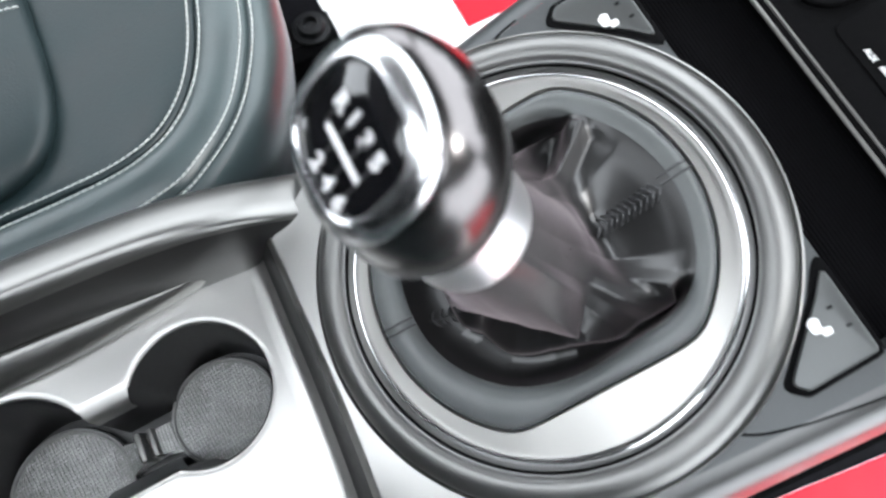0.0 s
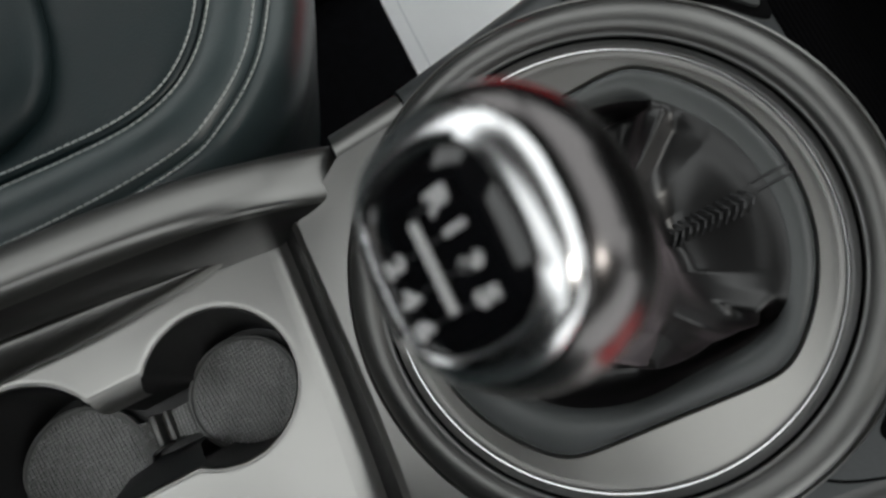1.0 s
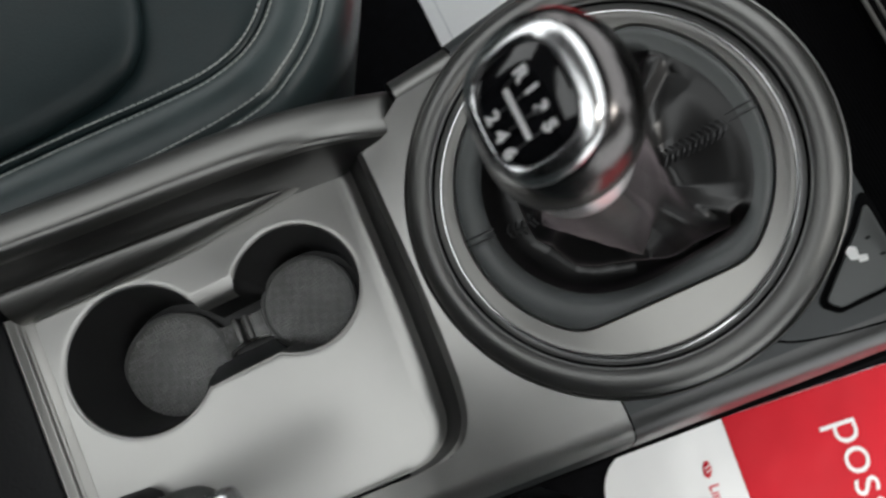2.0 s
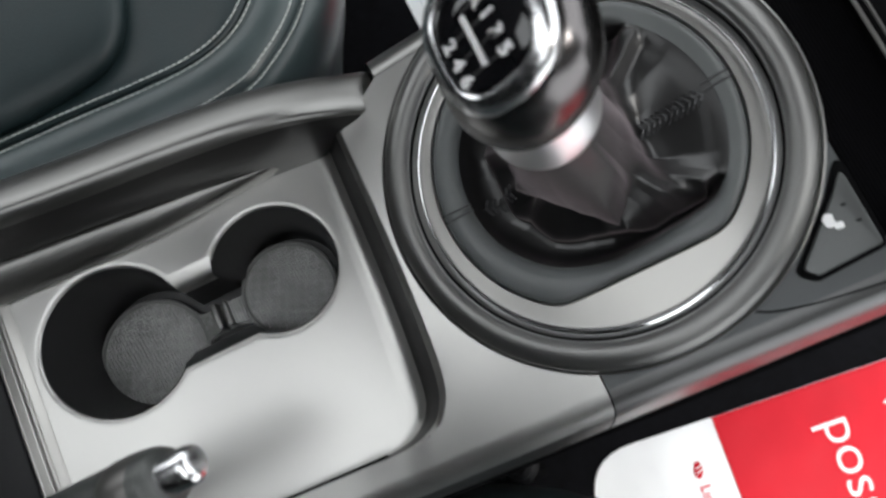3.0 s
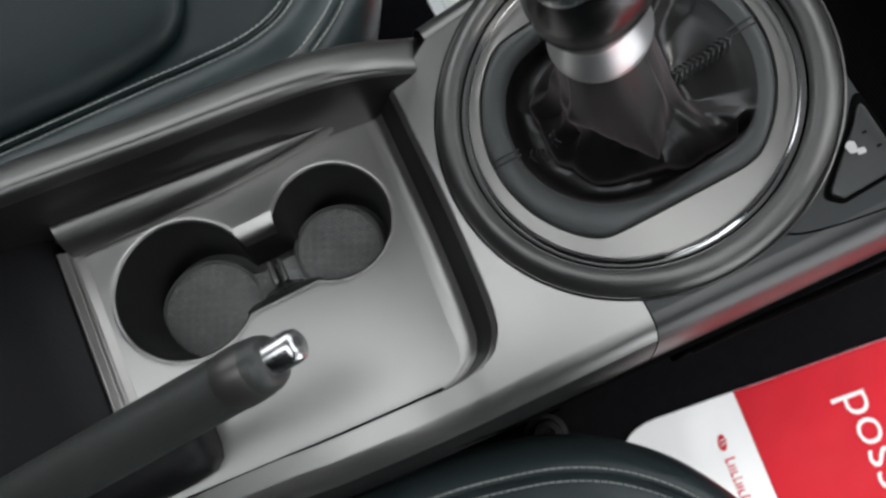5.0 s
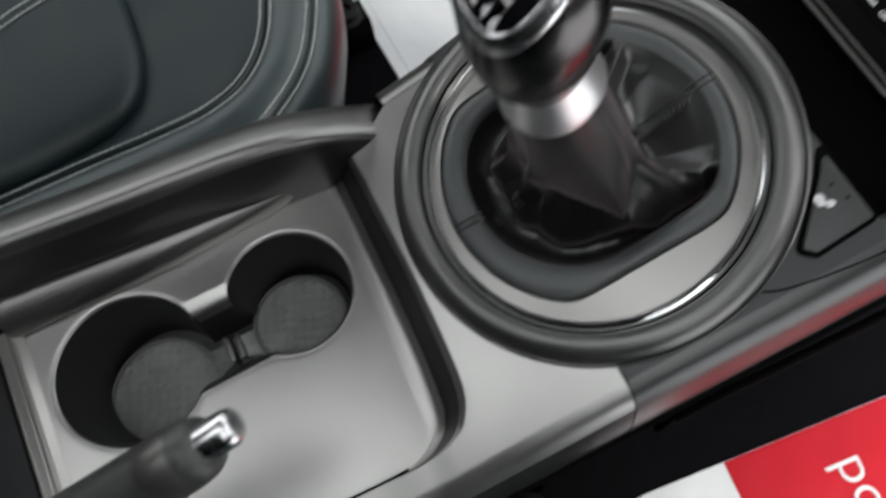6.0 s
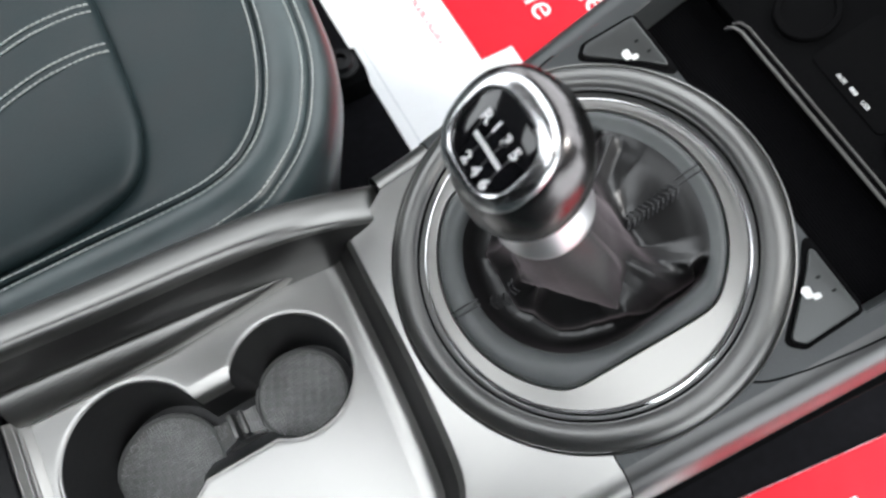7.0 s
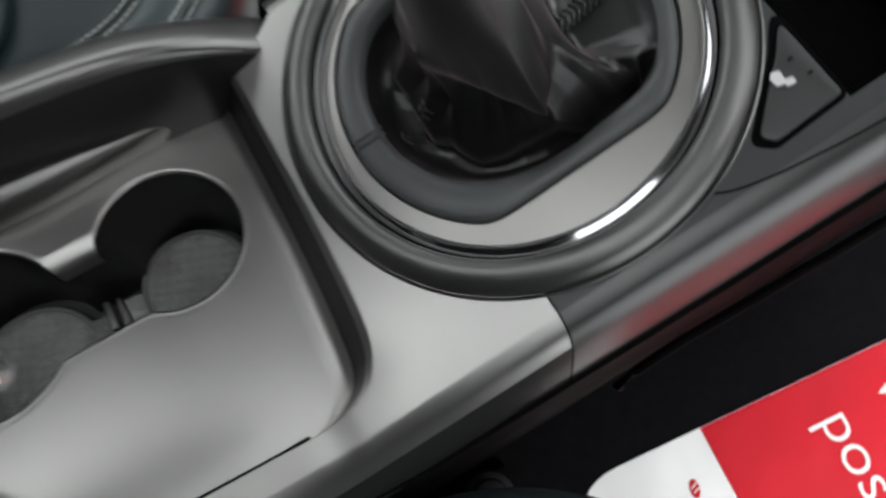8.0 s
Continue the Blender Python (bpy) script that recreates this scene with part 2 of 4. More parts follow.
def dashes(line, pitch, length, radius, lift=0.0):
    """Sewn stitches along a line of points: short thick threads with gaps."""
    pts = [Vector(p) for p in line]
    run = [0.0]
    for a, b in zip(pts, pts[1:]):
        run.append(run[-1] + (b - a).length)

    def spot(d):
        for i in range(1, len(pts)):
            if d <= run[i]:
                s = (d - run[i - 1]) / max(run[i] - run[i - 1], 1e-9)
                return pts[i - 1].lerp(pts[i], s)
        return pts[-1]

    some = []
    d = 0.0
    while d + length < run[-1]:
        a, b = spot(d), spot(d + length)
        mid = (a + b) / 2 + Vector((0, 0, lift))
        some.append(tube([a, mid, b], radius, 5))
        d += pitch
    return join(*some)


def smooth_line(points, per=8):
    """A rounded line through the given points."""
    pts = [Vector(p) for p in points]
    out = []
    for i in range(len(pts) - 1):
        a, b, c, d = pts[max(i - 1, 0)], pts[i], pts[i + 1], pts[min(i + 2, len(pts) - 1)]
        for k in range(per):
            s = k / per
            out.append(0.5 * (2 * b + (c - a) * s + (2 * a - 5 * b + 4 * c - d) * s * s + (3 * b - a - 3 * c + d) * s ** 3))
    return out + [pts[-1]]

# ---------------------------------------------------------------- cabin
FLOOR = -0.347
part("floor", box(-1.5, 1.0, -0.72, 0.85, FLOOR - 0.03, FLOOR), CARPET, None)
tagged(bpy.data.objects["floor"], "black carpeted car floor", "floor", kind="structure")


def cabin():
    """Unseen shell added to shape the light: door panel with a window opening, bulkhead, roof openings, closed near
    side and rear.
    """
    # both roof openings are placed for the reflections in tray and chrome
    roof = part("ceiling", slab([(-1.5, -0.70), (0.37, -0.70), (0.37, 0.82), (-1.5, 0.82)], [rounded([(-0.40, -0.665), (-0.40, 0.14), (-0.17, 0.14), (0.02, -0.28), (0.02, -0.665)], 0.03), rounded([(-0.95, -0.10), (-0.95, 0.265), (-0.43, 0.265), (-0.43, -0.10)], 0.03)], 0.80, 0.76), UNSEENROOF, None)
    tagged(roof, "unseen black roof with two openings, added to shape reflections", "roof lining", kind="structure")
    far = part("wall_far", join(box(-1.5, 1.0, 0.80, 0.86, FLOOR, 0.22), box(-1.5, -1.2, 0.80, 0.86, 0.22, 0.78), box(0.45, 0.52, 0.80, 0.86, 0.22, 0.78)), BLACK, None)
    tagged(far, "unseen black door panel below a side window opening, added to block light", "door panel", kind="structure")
    # gaps in this unseen side are sized for the highlight on the chrome ring
    near = part("wall_near", join(box(-1.5, -0.34, -0.73, -0.67, FLOOR, 0.80), box(-0.34, -0.10, -0.73, -0.67, FLOOR, 0.52), box(-0.10, 1.0, -0.73, -0.67, FLOOR, -0.30), box(-0.10, 0.02, -0.73, -0.67, 0.20, 0.52), box(0.02, 1.0, -0.73, -0.67, 0.20, 0.80)), MATT, None)
    tagged(near, "unseen dark cabin side, its window and open door sized to shape light", "wall", kind="structure")
    rear = part("wall_rear", box(-1.56, -1.5, -0.73, 0.86, FLOOR, 0.82), MATT, None)
    tagged(rear, "unseen dark rear of the cabin, added to block light", "wall", kind="structure")
    front = part("wall_front", box(1.0, 1.06, -0.73, 0.86, FLOOR, 0.12), MATT, None)
    tagged(front, "unseen dark bulkhead below the windscreen opening, added to block light", "wall", kind="structure")


cabin()

# ---------------------------------------------------------------- centre console
console = thing("centre_console", "satin silver and dark grey plastic centre console between two leather seats", "console", at=(-0.1, 0, FLOOR))

RIN = 0.0812  # hole under the gear ring
SIDE = 0.0965  # where the top rounds over to the flanks


def ring_arc(a0, a1, n=64):
    return arc(0, 0, RIN, a0, a1, n)


SHOULDER = [(0.0, 0.0), (0.0008, 0.0), (0.003, -0.0004), (0.0065, -0.0018), (0.0098, -0.0045), (0.0126, -0.0085), (0.0148, -0.0135)]
NEARFOOT = [(0.0170, -0.0195), (0.0192, -0.0265), (0.0212, -0.034), (0.0228, -0.042)]
FARFOOT = [(0.0162, -0.0195), (0.0170, -0.0265), (0.0173, -0.034)]


def shoulder(line, side, profile=None):
    """A rounded edge that runs along a line and turns down to the flank."""
    rings = []
    for p in line:
        drop = 0.45 * min(1.0, max(0.0, (-0.130 - p.x) / 0.05)) if side < 0 else 0.0
        rings.append([(p.x, p.y + side * u, p.z + v - drop * u * max(0.0, 1 - u / 0.02)) for u, v in profile or SHOULDER + (NEARFOOT if side < 0 else FARFOOT)])
    return loft(rings, closed=False)


def far_edge(x):
    """The far edge of the gear panel, which widens towards the dashboard."""
    return 0.0865 + max(0.0, x + 0.037) * 0.075


def tilted(x, y, z=0.0):
    return TILT @ Vector((x, y, z))


# the flat gear panel: bright rear half, darker front half
JOIN = -0.037
FAR = 0.0855
corner = [tuple(p)[:2] for p in smooth_line([(-0.0982, 0.070, 0), (-0.0990, -0.005, 0), (-0.1025, -0.058, 0), (-0.1105, -0.0770, 0), (-0.1205, -0.0830, 0)])]
part("rear_trim_plate", slab([(JOIN, FAR), (-0.0705, FAR), *corner, (-0.1205, -SIDE), (JOIN, -SIDE), *ring_arc(243.0, 117.0)], [], 0.0, -0.004), SILVER, console, "satin silver trim plate", TILT)
part("front_trim_plate", slab([(JOIN + 0.0008, -SIDE), (0.088, -SIDE), (0.088, far_edge(0.088)), (JOIN + 0.0008, far_edge(JOIN)), *ring_arc(116.4, -116.4, 110)], [], 0.0, -0.004), GREY, console, "dark grey grained trim plate", TILT)
SILL = [tilted(JOIN, -SIDE), tilted(-0.07, -SIDE), tilted(-0.10, -SIDE), tilted(-0.125, -SIDE), tilted(-0.140, -SIDE), Vector((-0.150, -0.0960, -0.0522)), Vector((-0.172, -0.0950, -0.0542)), Vector((-0.20, -0.0931, -0.0548)), Vector((-0.2915, -0.0868, -0.0556)), Vector((-0.60, -0.0810, -0.0565))]
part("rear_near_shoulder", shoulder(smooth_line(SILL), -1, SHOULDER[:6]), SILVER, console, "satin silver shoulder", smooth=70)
# lower part of the same shoulder; the dark seat it mirrors is its colour
part("rear_near_foot", shoulder(smooth_line(SILL), -1, SHOULDER[5:] + NEARFOOT), DARKWALL, console, "foot of the silver shoulder, coloured dark for its reflection", smooth=70)
part("front_near_shoulder", shoulder([tilted(x, -SIDE) for x in (JOIN + 0.0008, 0.05, 0.15, 0.30)], -1), SHOULDERMETAL, console, "satin dark metal shoulder", smooth=70)
part("rear_far_shoulder", shoulder([tilted(x, FAR) for x in (-0.0705, -0.05, JOIN)], 1), RAIL, console, "", smooth=70)
part("front_far_shoulder", shoulder([tilted(x, far_edge(x)) for x in (JOIN + 0.0008, 0.05, 0.15, 0.30)], 1), GREY, console, "", smooth=70)


def front_strip(side):
    """The narrow sill beside the open storage tray."""
    rings = []
    for x in (0.088, 0.14, 0.2, 0.3):
        y1 = -SIDE if side < 0 else far_edge(x)
        y0 = y1 - side * 0.008
        rings.append([(x, y1, 0.0), (x, y0 + side * 0.001, 0.0), (x, y0, -0.001), (x, y0 - side * 0.002, -0.03)])
    return loft(rings, closed=False)


for side in (-1, 1):
    part("side_sill", front_strip(side), GREY, console, "", TILT)


def lower_body():
    """Black flanks under the shoulders, down to the carpet."""
    rings = []
    for x, zt, y in ((-0.60, -0.075, 0.096), (-0.30, -0.078, 0.100), (-0.17, -0.076, 0.107), (-0.10, -0.066, 0.1135), (0.0, -0.031, 0.1145), (0.12, 0.012, 0.1145), (0.30, 0.07, 0.1145)):
        rings.append([(x, -y + 0.003, zt - 0.006), (x, -y - 0.0065, zt - 0.007), (x, -y - 0.013, zt - 0.10), (x, -y - 0.02, FLOOR), (x, y + 0.004, FLOOR), (x, y - 0.004, zt - 0.10), (x, y - 0.010, zt - 0.004), (x, y - 0.014, zt)])
    return loft(rings, closed=False)


part("lower_body", lower_body(), MATT, console, "matt black lower flank")


def pocket_outline():
    """The raised edge of the side pocket on the near flank."""
    y = -0.131
    line = [(0.34, y - 0.006, 0.0), (0.20, y - 0.004, -0.055), (0.10, y - 0.002, -0.093), (0.045, y, -0.115), (0.022, y - 0.001, -0.135), (0.018, y - 0.003, -0.165), (0.03, y - 0.006, -0.20)]
    return tube(line, 0.0028, 8)


part("pocket_edge", pocket_outline(), MATT, console, "black moulded pocket edge")

# the gear ring
part("gear_ring", revolve([(0.0945, -0.004), (0.0948, 0.0), (0.0945, 0.0022), (0.0936, 0.0042), (0.0922, 0.0060), (0.0904, 0.0074), (0.0884, 0.0084), (0.0862, 0.0089), (0.0842, 0.0088), (0.0828, 0.0083), (0.0819, 0.0075), (0.0814, 0.0066), (0.0812, 0.0056), (0.0812, 0.0028)]), RING, console, "satin grey metal ring round the gear lever", TILT, smooth=70)
part("ring_gap", revolve([(0.0812, 0.0028), (0.0811, -0.006), (0.0801, -0.006)]), MATT, console, "black gap inside the ring", TILT)
part("ring_lip", revolve([(0.0965, -0.001), (0.0964, 0.0012), (0.0956, 0.0016), (0.0950, 0.0008), (0.0950, -0.001)]), RAIL, console, "thin satin lip", TILT)
part("chrome_ring", revolve([(0.0803, -0.006), (0.0803, 0.0023), (0.0801, 0.0028), (0.0790, 0.0032), (0.0780, 0.0035), (0.0772, 0.0038), (0.0770, 0.0042), (0.0767, 0.0048), (0.0763, 0.0051), (0.0759, 0.0050), (0.0755, 0.0044), (0.0753, 0.0030), (0.0752, 0.0)]), CHROME, console, "polished chrome inner ring", TILT, smooth=40)


def dee(angle, grow=0.0):
    """The gear plate's opening: a circle cut off by two straight sides, with soft corners."""
    s = math.sin(angle)
    middle = 0.0025
    circle = middle * s + math.sqrt((0.0693 + grow) ** 2 - (middle * math.cos(angle)) ** 2)
    chord = ((0.0603 if s > 0 else 0.0558) + grow) / max(abs(s), 1e-6)
    k = 34.0
    return (circle ** -k + chord ** -k) ** (-1 / k)


N = 360
RAYS = [2 * math.pi * i / N for i in range(N)]
part("gear_plate", loft([[(0.0763 * math.cos(a), 0.0763 * math.sin(a), 0.0022) for a in RAYS], [(dee(a, 0.0006) * math.cos(a), dee(a, 0.0006) * math.sin(a), 0.0030) for a in RAYS], [(dee(a, 0.0) * math.cos(a), dee(a, 0.0) * math.sin(a), 0.0018) for a in RAYS], [(dee(a) * math.cos(a), dee(a) * math.sin(a), -0.008) for a in RAYS]]), PLATE, console, "satin silver gear plate", TILT)


# seat heater switches
def switch(side):
    """A wedge-shaped switch in its black frame, with a symbol and two marks."""
    wedge = [(0.0555, -0.0838), (0.0600, -0.0880), (0.0865, -0.0862), (0.0865, -0.0520), (0.0792, -0.0610)]
    edge = [(0.0520, -0.0840), (0.0588, -0.0902), (0.0885, -0.0880), (0.0885, -0.0450), (0.0765, -0.0605)]
    flip = [(x, y * -side) for x, y in wedge]
    rim = [(x, y * -side) for x, y in edge]
    if side > 0:
        flip, rim = flip[::-1], rim[::-1]
    part("switch_frame", slab(rounded(rim, 0.004), [], 0.0006, -0.006, 0.0004), MATT, console, "black switch frame", TILT)
    key = part("heater_switch", slab(rounded(flip, [0.003, 0.003, 0.002, 0.002, 0.012] if side < 0 else [0.012, 0.002, 0.002, 0.003, 0.003]), [], 0.0022, -0.004, 0.0008), KEYGREY, console, "satin grey seat heater switch", TILT)
    y = side * 0.0700
    symbol = join(slab(rounded([(0.0712, y - 0.0022), (0.0745, y - 0.0030), (0.0752, y + 0.0022), (0.0728, y + 0.0034), (0.0708, y + 0.0016)], 0.001), [], 0.0028, 0.0020), slab(rounded([(0.0735, y - 0.0042), (0.0770, y - 0.0046), (0.0774, y - 0.0020), (0.0745, y - 0.0014)], 0.0008), [], 0.0028, 0.0020))
    part("seat_symbol", symbol, WHITEINK, key, "white seat symbol", TILT)
    marks = join(slab(rounded([(0.0795, y + 0.0030), (0.0815, y + 0.0030), (0.0815, y + 0.0042), (0.0795, y + 0.0042)], 0.0003), [], 0.0026, 0.0020), slab(rounded([(0.0815, y - 0.0050), (0.0835, y - 0.0050), (0.0835, y - 0.0038), (0.0815, y - 0.0038)], 0.0003), [], 0.0026, 0.0020))
    part("switch_lamps", marks, BLACK, key, "two unlit lamp marks", TILT)


switch(-1)
switch(1)
part("trim_joint", tube(smooth_line([(0.0300, -0.0892, 0.0001), (0.0380, -0.0936, 0.0001), (0.0500, -0.0966, -0.0001), (0.0625, -0.0985, -0.0003), (0.0900, -0.1012, -0.0010), (0.15, -0.1040, -0.0022)]), 0.0005, 6), MATT, console, "dark joint between two trim plates", TILT)


part("trim_joint", tube(smooth_line([(0.0300, 0.0905, 0.0001), (0.0360, 0.0928, 0.0001), (0.0440, 0.0938, -0.0001)]), 0.0005, 6), MATT, console, "dark joint between two trim plates", TILT)


# the open storage tray ahead of the lever
def storage():
    ends = (-0.0885, 0.0885)
    part("storage_floor", slab([(0.075, ends[0]), (0.30, ends[0]), (0.30, ends[1]), (0.075, ends[1])], [], -0.024, -0.030), RIBS, console, "black ribbed rubber storage mat", TILT)
    part("storage_wall", box(0.298, 0.304, -0.0885, 0.0885, -0.03, 0.10), MATT, console, "", TILT)
    for k, x in enumerate((0.1265, 0.1305)):
        part("storage_edge", tube([(x - 0.003, 0.060, -0.016), (x - 0.001, 0.057, -0.013), (x, 0.052, -0.012), (x, 0.0, -0.012), (x, -0.075, -0.012), (x, -0.0885, -0.012)], 0.0010 - 0.0003 * k, 8), EDGE, console, "thin satin metal edge", TILT)
    part("storage_step", slab([(0.128, -0.0885), (0.30, -0.0885), (0.30, 0.0885), (0.128, 0.0885)], [], -0.014, -0.0245, 0.001), MATT, console, "black socket panel", TILT)
    panel = part("socket_panel", slab(rounded([(0.1435, -0.027), (0.180, -0.027), (0.180, 0.023), (0.1435, 0.023)], 0.004), [], -0.0132, -0.0145, 0.0005), MATT, console, "black socket cover", TILT)
    for y, word in ((0.0058, "AUX"), (-0.0110, "USB")):
        lettering(word, 0.0028, 0.0001, WHITEINK, panel, "marking", TILT @ Matrix.Translation((0.1470, y, -0.0131)) @ Matrix.Rotation(radians(-90), 4, "Z"), "CENTER", 0.00008)
    bars = [box(0.1473, 0.1491, -0.0047 + i * 0.0012, -0.0039 + i * 0.0012, -0.0133, -0.0129) for i in range(4)]
    part("marking", join(*bars), WHITEINK, panel, "white marking", TILT)
    for x, y in ((0.1560, 0.0430), (0.1545, -0.0425)):
        part("power_socket", revolve([(0.0155, -0.0142), (0.0155, -0.0115), (0.0148, -0.0108), (0.0125, -0.0108), (0.0120, -0.0118), (0.0, -0.0118)], 48), MATT, console, "round black power socket cap", TILT @ Matrix.Translation((x, y, 0)))


storage()

# ---------------------------------------------------------------- cup holder tray
TRAY = -0.060
CUPS = ((-0.1535, 0.0264, 0.0342, -0.101), (-0.2408, 0.0252, 0.0392, -0.116))  # middle, radius, depth


def cup_outline(inset=0.0):
    """Both round wells and the passage between them as one outline."""
    (x1, y1, r1, _), (x2, y2, r2, _) = CUPS
    r1, r2 = r1 - inset, r2 - inset
    up, low = 0.0190 - inset, 0.0280 - inset
    a1, a2 = math.degrees(math.asin(up / r1)), math.degrees(math.asin(up / r2))
    b1, b2 = math.degrees(math.asin(low / r1)), math.degrees(math.asin(low / r2))
    lower = arc(x1, y1, r1, 180 - a1, b1 - 180, 60)
    upper = arc(x2, y2, r2, -b2, -360 + a2, 60)
    return lower + upper


def tray():
    foot_line = smooth_line([(-0.2840, -0.0757, TRAY), (-0.20, -0.0808, TRAY), (-0.172, -0.0822, TRAY), (-0.150, -0.0832, TRAY), (-0.1335, -0.0834, TRAY), (-0.1235, -0.0786, TRAY), (-0.1175, -0.0690, TRAY), (-0.1162, -0.0540, TRAY), (-0.1125, -0.0050, TRAY), (-0.1092, 0.0745, TRAY)])
    top_line = smooth_line([(-0.2840, -0.0770, -0.0535), (-0.20, -0.0822, -0.0528), (-0.172, -0.0836, -0.0524), (-0.150, -0.0846, -0.0510), *[tilted(x, y) for x, y in ((-0.1400, -0.0856), (-0.1240, -0.0840), (-0.1105, -0.0770), (-0.1025, -0.0580), (-0.0990, -0.0050), (-0.0982, 0.0760))]])
    rim = cup_outline()
    part("cup_tray", slab([(-0.2840, 0.0745), *[tuple(p)[:2] for p in foot_line]], [rim[::-1]], TRAY, TRAY - 0.004), SILVER, console, "satin silver cup holder tray")
    part("cup_rim", loft([[(x, y, TRAY + drop) for x, y in cup_outline(inset)] for inset, drop in ((-0.0030, 0.0002), (-0.0014, 0.0002), (-0.0004, 0.0), (0.0004, -0.0006), (0.0009, -0.0016), (0.0011, -0.0040))]), SILVER, console, "rounded silver edge of the cup wells", smooth=80)
    part("cup_well", loft([[(x, y, TRAY - 0.001) for x, y in cup_outline(0.0010)], [(x, y, -0.085) for x, y in cup_outline(0.0035)], [(x, y, -0.121) for x, y in cup_outline(0.0060)]], cap_end=True), material("well_plastic", (0.013, 0.013, 0.0138), 0.4, grain=0.1, grain_scale=600), console, "black double cup well", smooth=60)
    ramp = [[(-0.1705, -0.0010, -0.0640), (-0.2160, -0.0020, -0.0640)], [(-0.1740, 0.0030, -0.0720), (-0.2165, 0.0020, -0.0720)], [(-0.1800, 0.0090, -0.0900), (-0.2150, 0.0085, -0.0900)], [(-0.1850, 0.0130, -0.1190), (-0.2110, 0.0130, -0.1190)]]
    part("well_ramp", loft(ramp, closed=False), GREY, console, "dark grey ramp between the wells", smooth=60)
    facet = []
    for y, z in ((0.0462, 0.0003), (0.0445, -0.0001), (0.0428, -0.0006), (0.0410, -0.0013), (0.0396, -0.0022), (0.0385, -0.0036), (0.0377, -0.0062), (0.0372, -0.0120)):
        pinch = (0.0462 - y) * 0.35
        facet.append([(-0.1815 - pinch, y, TRAY + z), (-0.2068 + pinch, y - 0.0004, TRAY + z)])
    part("passage_facet", loft(facet, closed=False), SILVER, console, "rounded silver edge of the passage", smooth=80)
    # fillet, wall and rolled top edge round the tray
    rings = []
    for out, up in ((-0.22, -0.004), (-0.12, 0.0025), (0.0, 0.008), (0.10, 0.018), (0.18, 0.036), (0.26, 0.066), (0.33, 0.105), (0.39, 0.155), (0.44, 0.21)):
        rings.append([p.lerp(q, out) * 1.0 + Vector((0, 0, p.z + (q.z - p.z) * up - (p.z + (q.z - p.z) * out))) for p, q in zip(foot_line, top_line)])
    part("tray_fillet", loft(rings, closed=False), SILVER, console, "rounded silver foot of the tray wall", smooth=80)
    # dark band coloured in between silver foot and edge, for the wall's reflections
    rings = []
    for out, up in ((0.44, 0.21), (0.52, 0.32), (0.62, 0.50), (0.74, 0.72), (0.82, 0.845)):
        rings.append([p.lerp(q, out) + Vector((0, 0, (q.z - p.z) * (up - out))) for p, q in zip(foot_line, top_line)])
    part("tray_wall", loft(rings, closed=False), DARKWALL, console, "glossy tray wall, coloured dark for its dark reflections", smooth=80)
    rings = []
    for out, up in ((0.82, 0.845), (0.88, 0.915), (0.93, 0.962), (0.97, 0.99), (1.0, 1.0)):
        rings.append([p.lerp(q, out) + Vector((0, 0, (q.z - p.z) * (up - out))) for p, q in zip(foot_line, top_line)])
    part("tray_edge", loft(rings, closed=False), SILVER, console, "rolled silver top edge of the tray wall", smooth=80)


tray()


def near_rim():
    """The flat silver strip between the tray and the rounded outer edge."""
    inner = smooth_line([(-0.60, -0.0700, -0.0545), (-0.2840, -0.0770, -0.0535), (-0.20, -0.0822, -0.0528), (-0.172, -0.0836, -0.0524), (-0.150, -0.0846, -0.0510), tilted(-0.1400, -0.0856), tilted(-0.1240, -0.0840), tilted(-0.1205, -0.0830)])
    outer = smooth_line([(-0.60, -0.0812, -0.0565), (-0.2840, -0.0874, -0.0556), (-0.20, -0.0931, -0.0548), (-0.172, -0.0950, -0.0542), (-0.150, -0.0960, -0.0522), tilted(-0.1400, -SIDE), tilted(-0.1240, -SIDE), tilted(-0.1205, -SIDE)])
    return loft([inner, outer], closed=False)


part("near_rim", near_rim(), SILVER, console, "satin silver tray rim", smooth=70)
part("rim_groove", tube(smooth_line([(-0.284, -0.0763, -0.0545), (-0.20, -0.0815, -0.0540), (-0.172, -0.0829, -0.0536), (-0.150, -0.0839, -0.0525), (-0.137, -0.0841, -0.0512)]), 0.0008, 6), MATT, console, "dark joint")


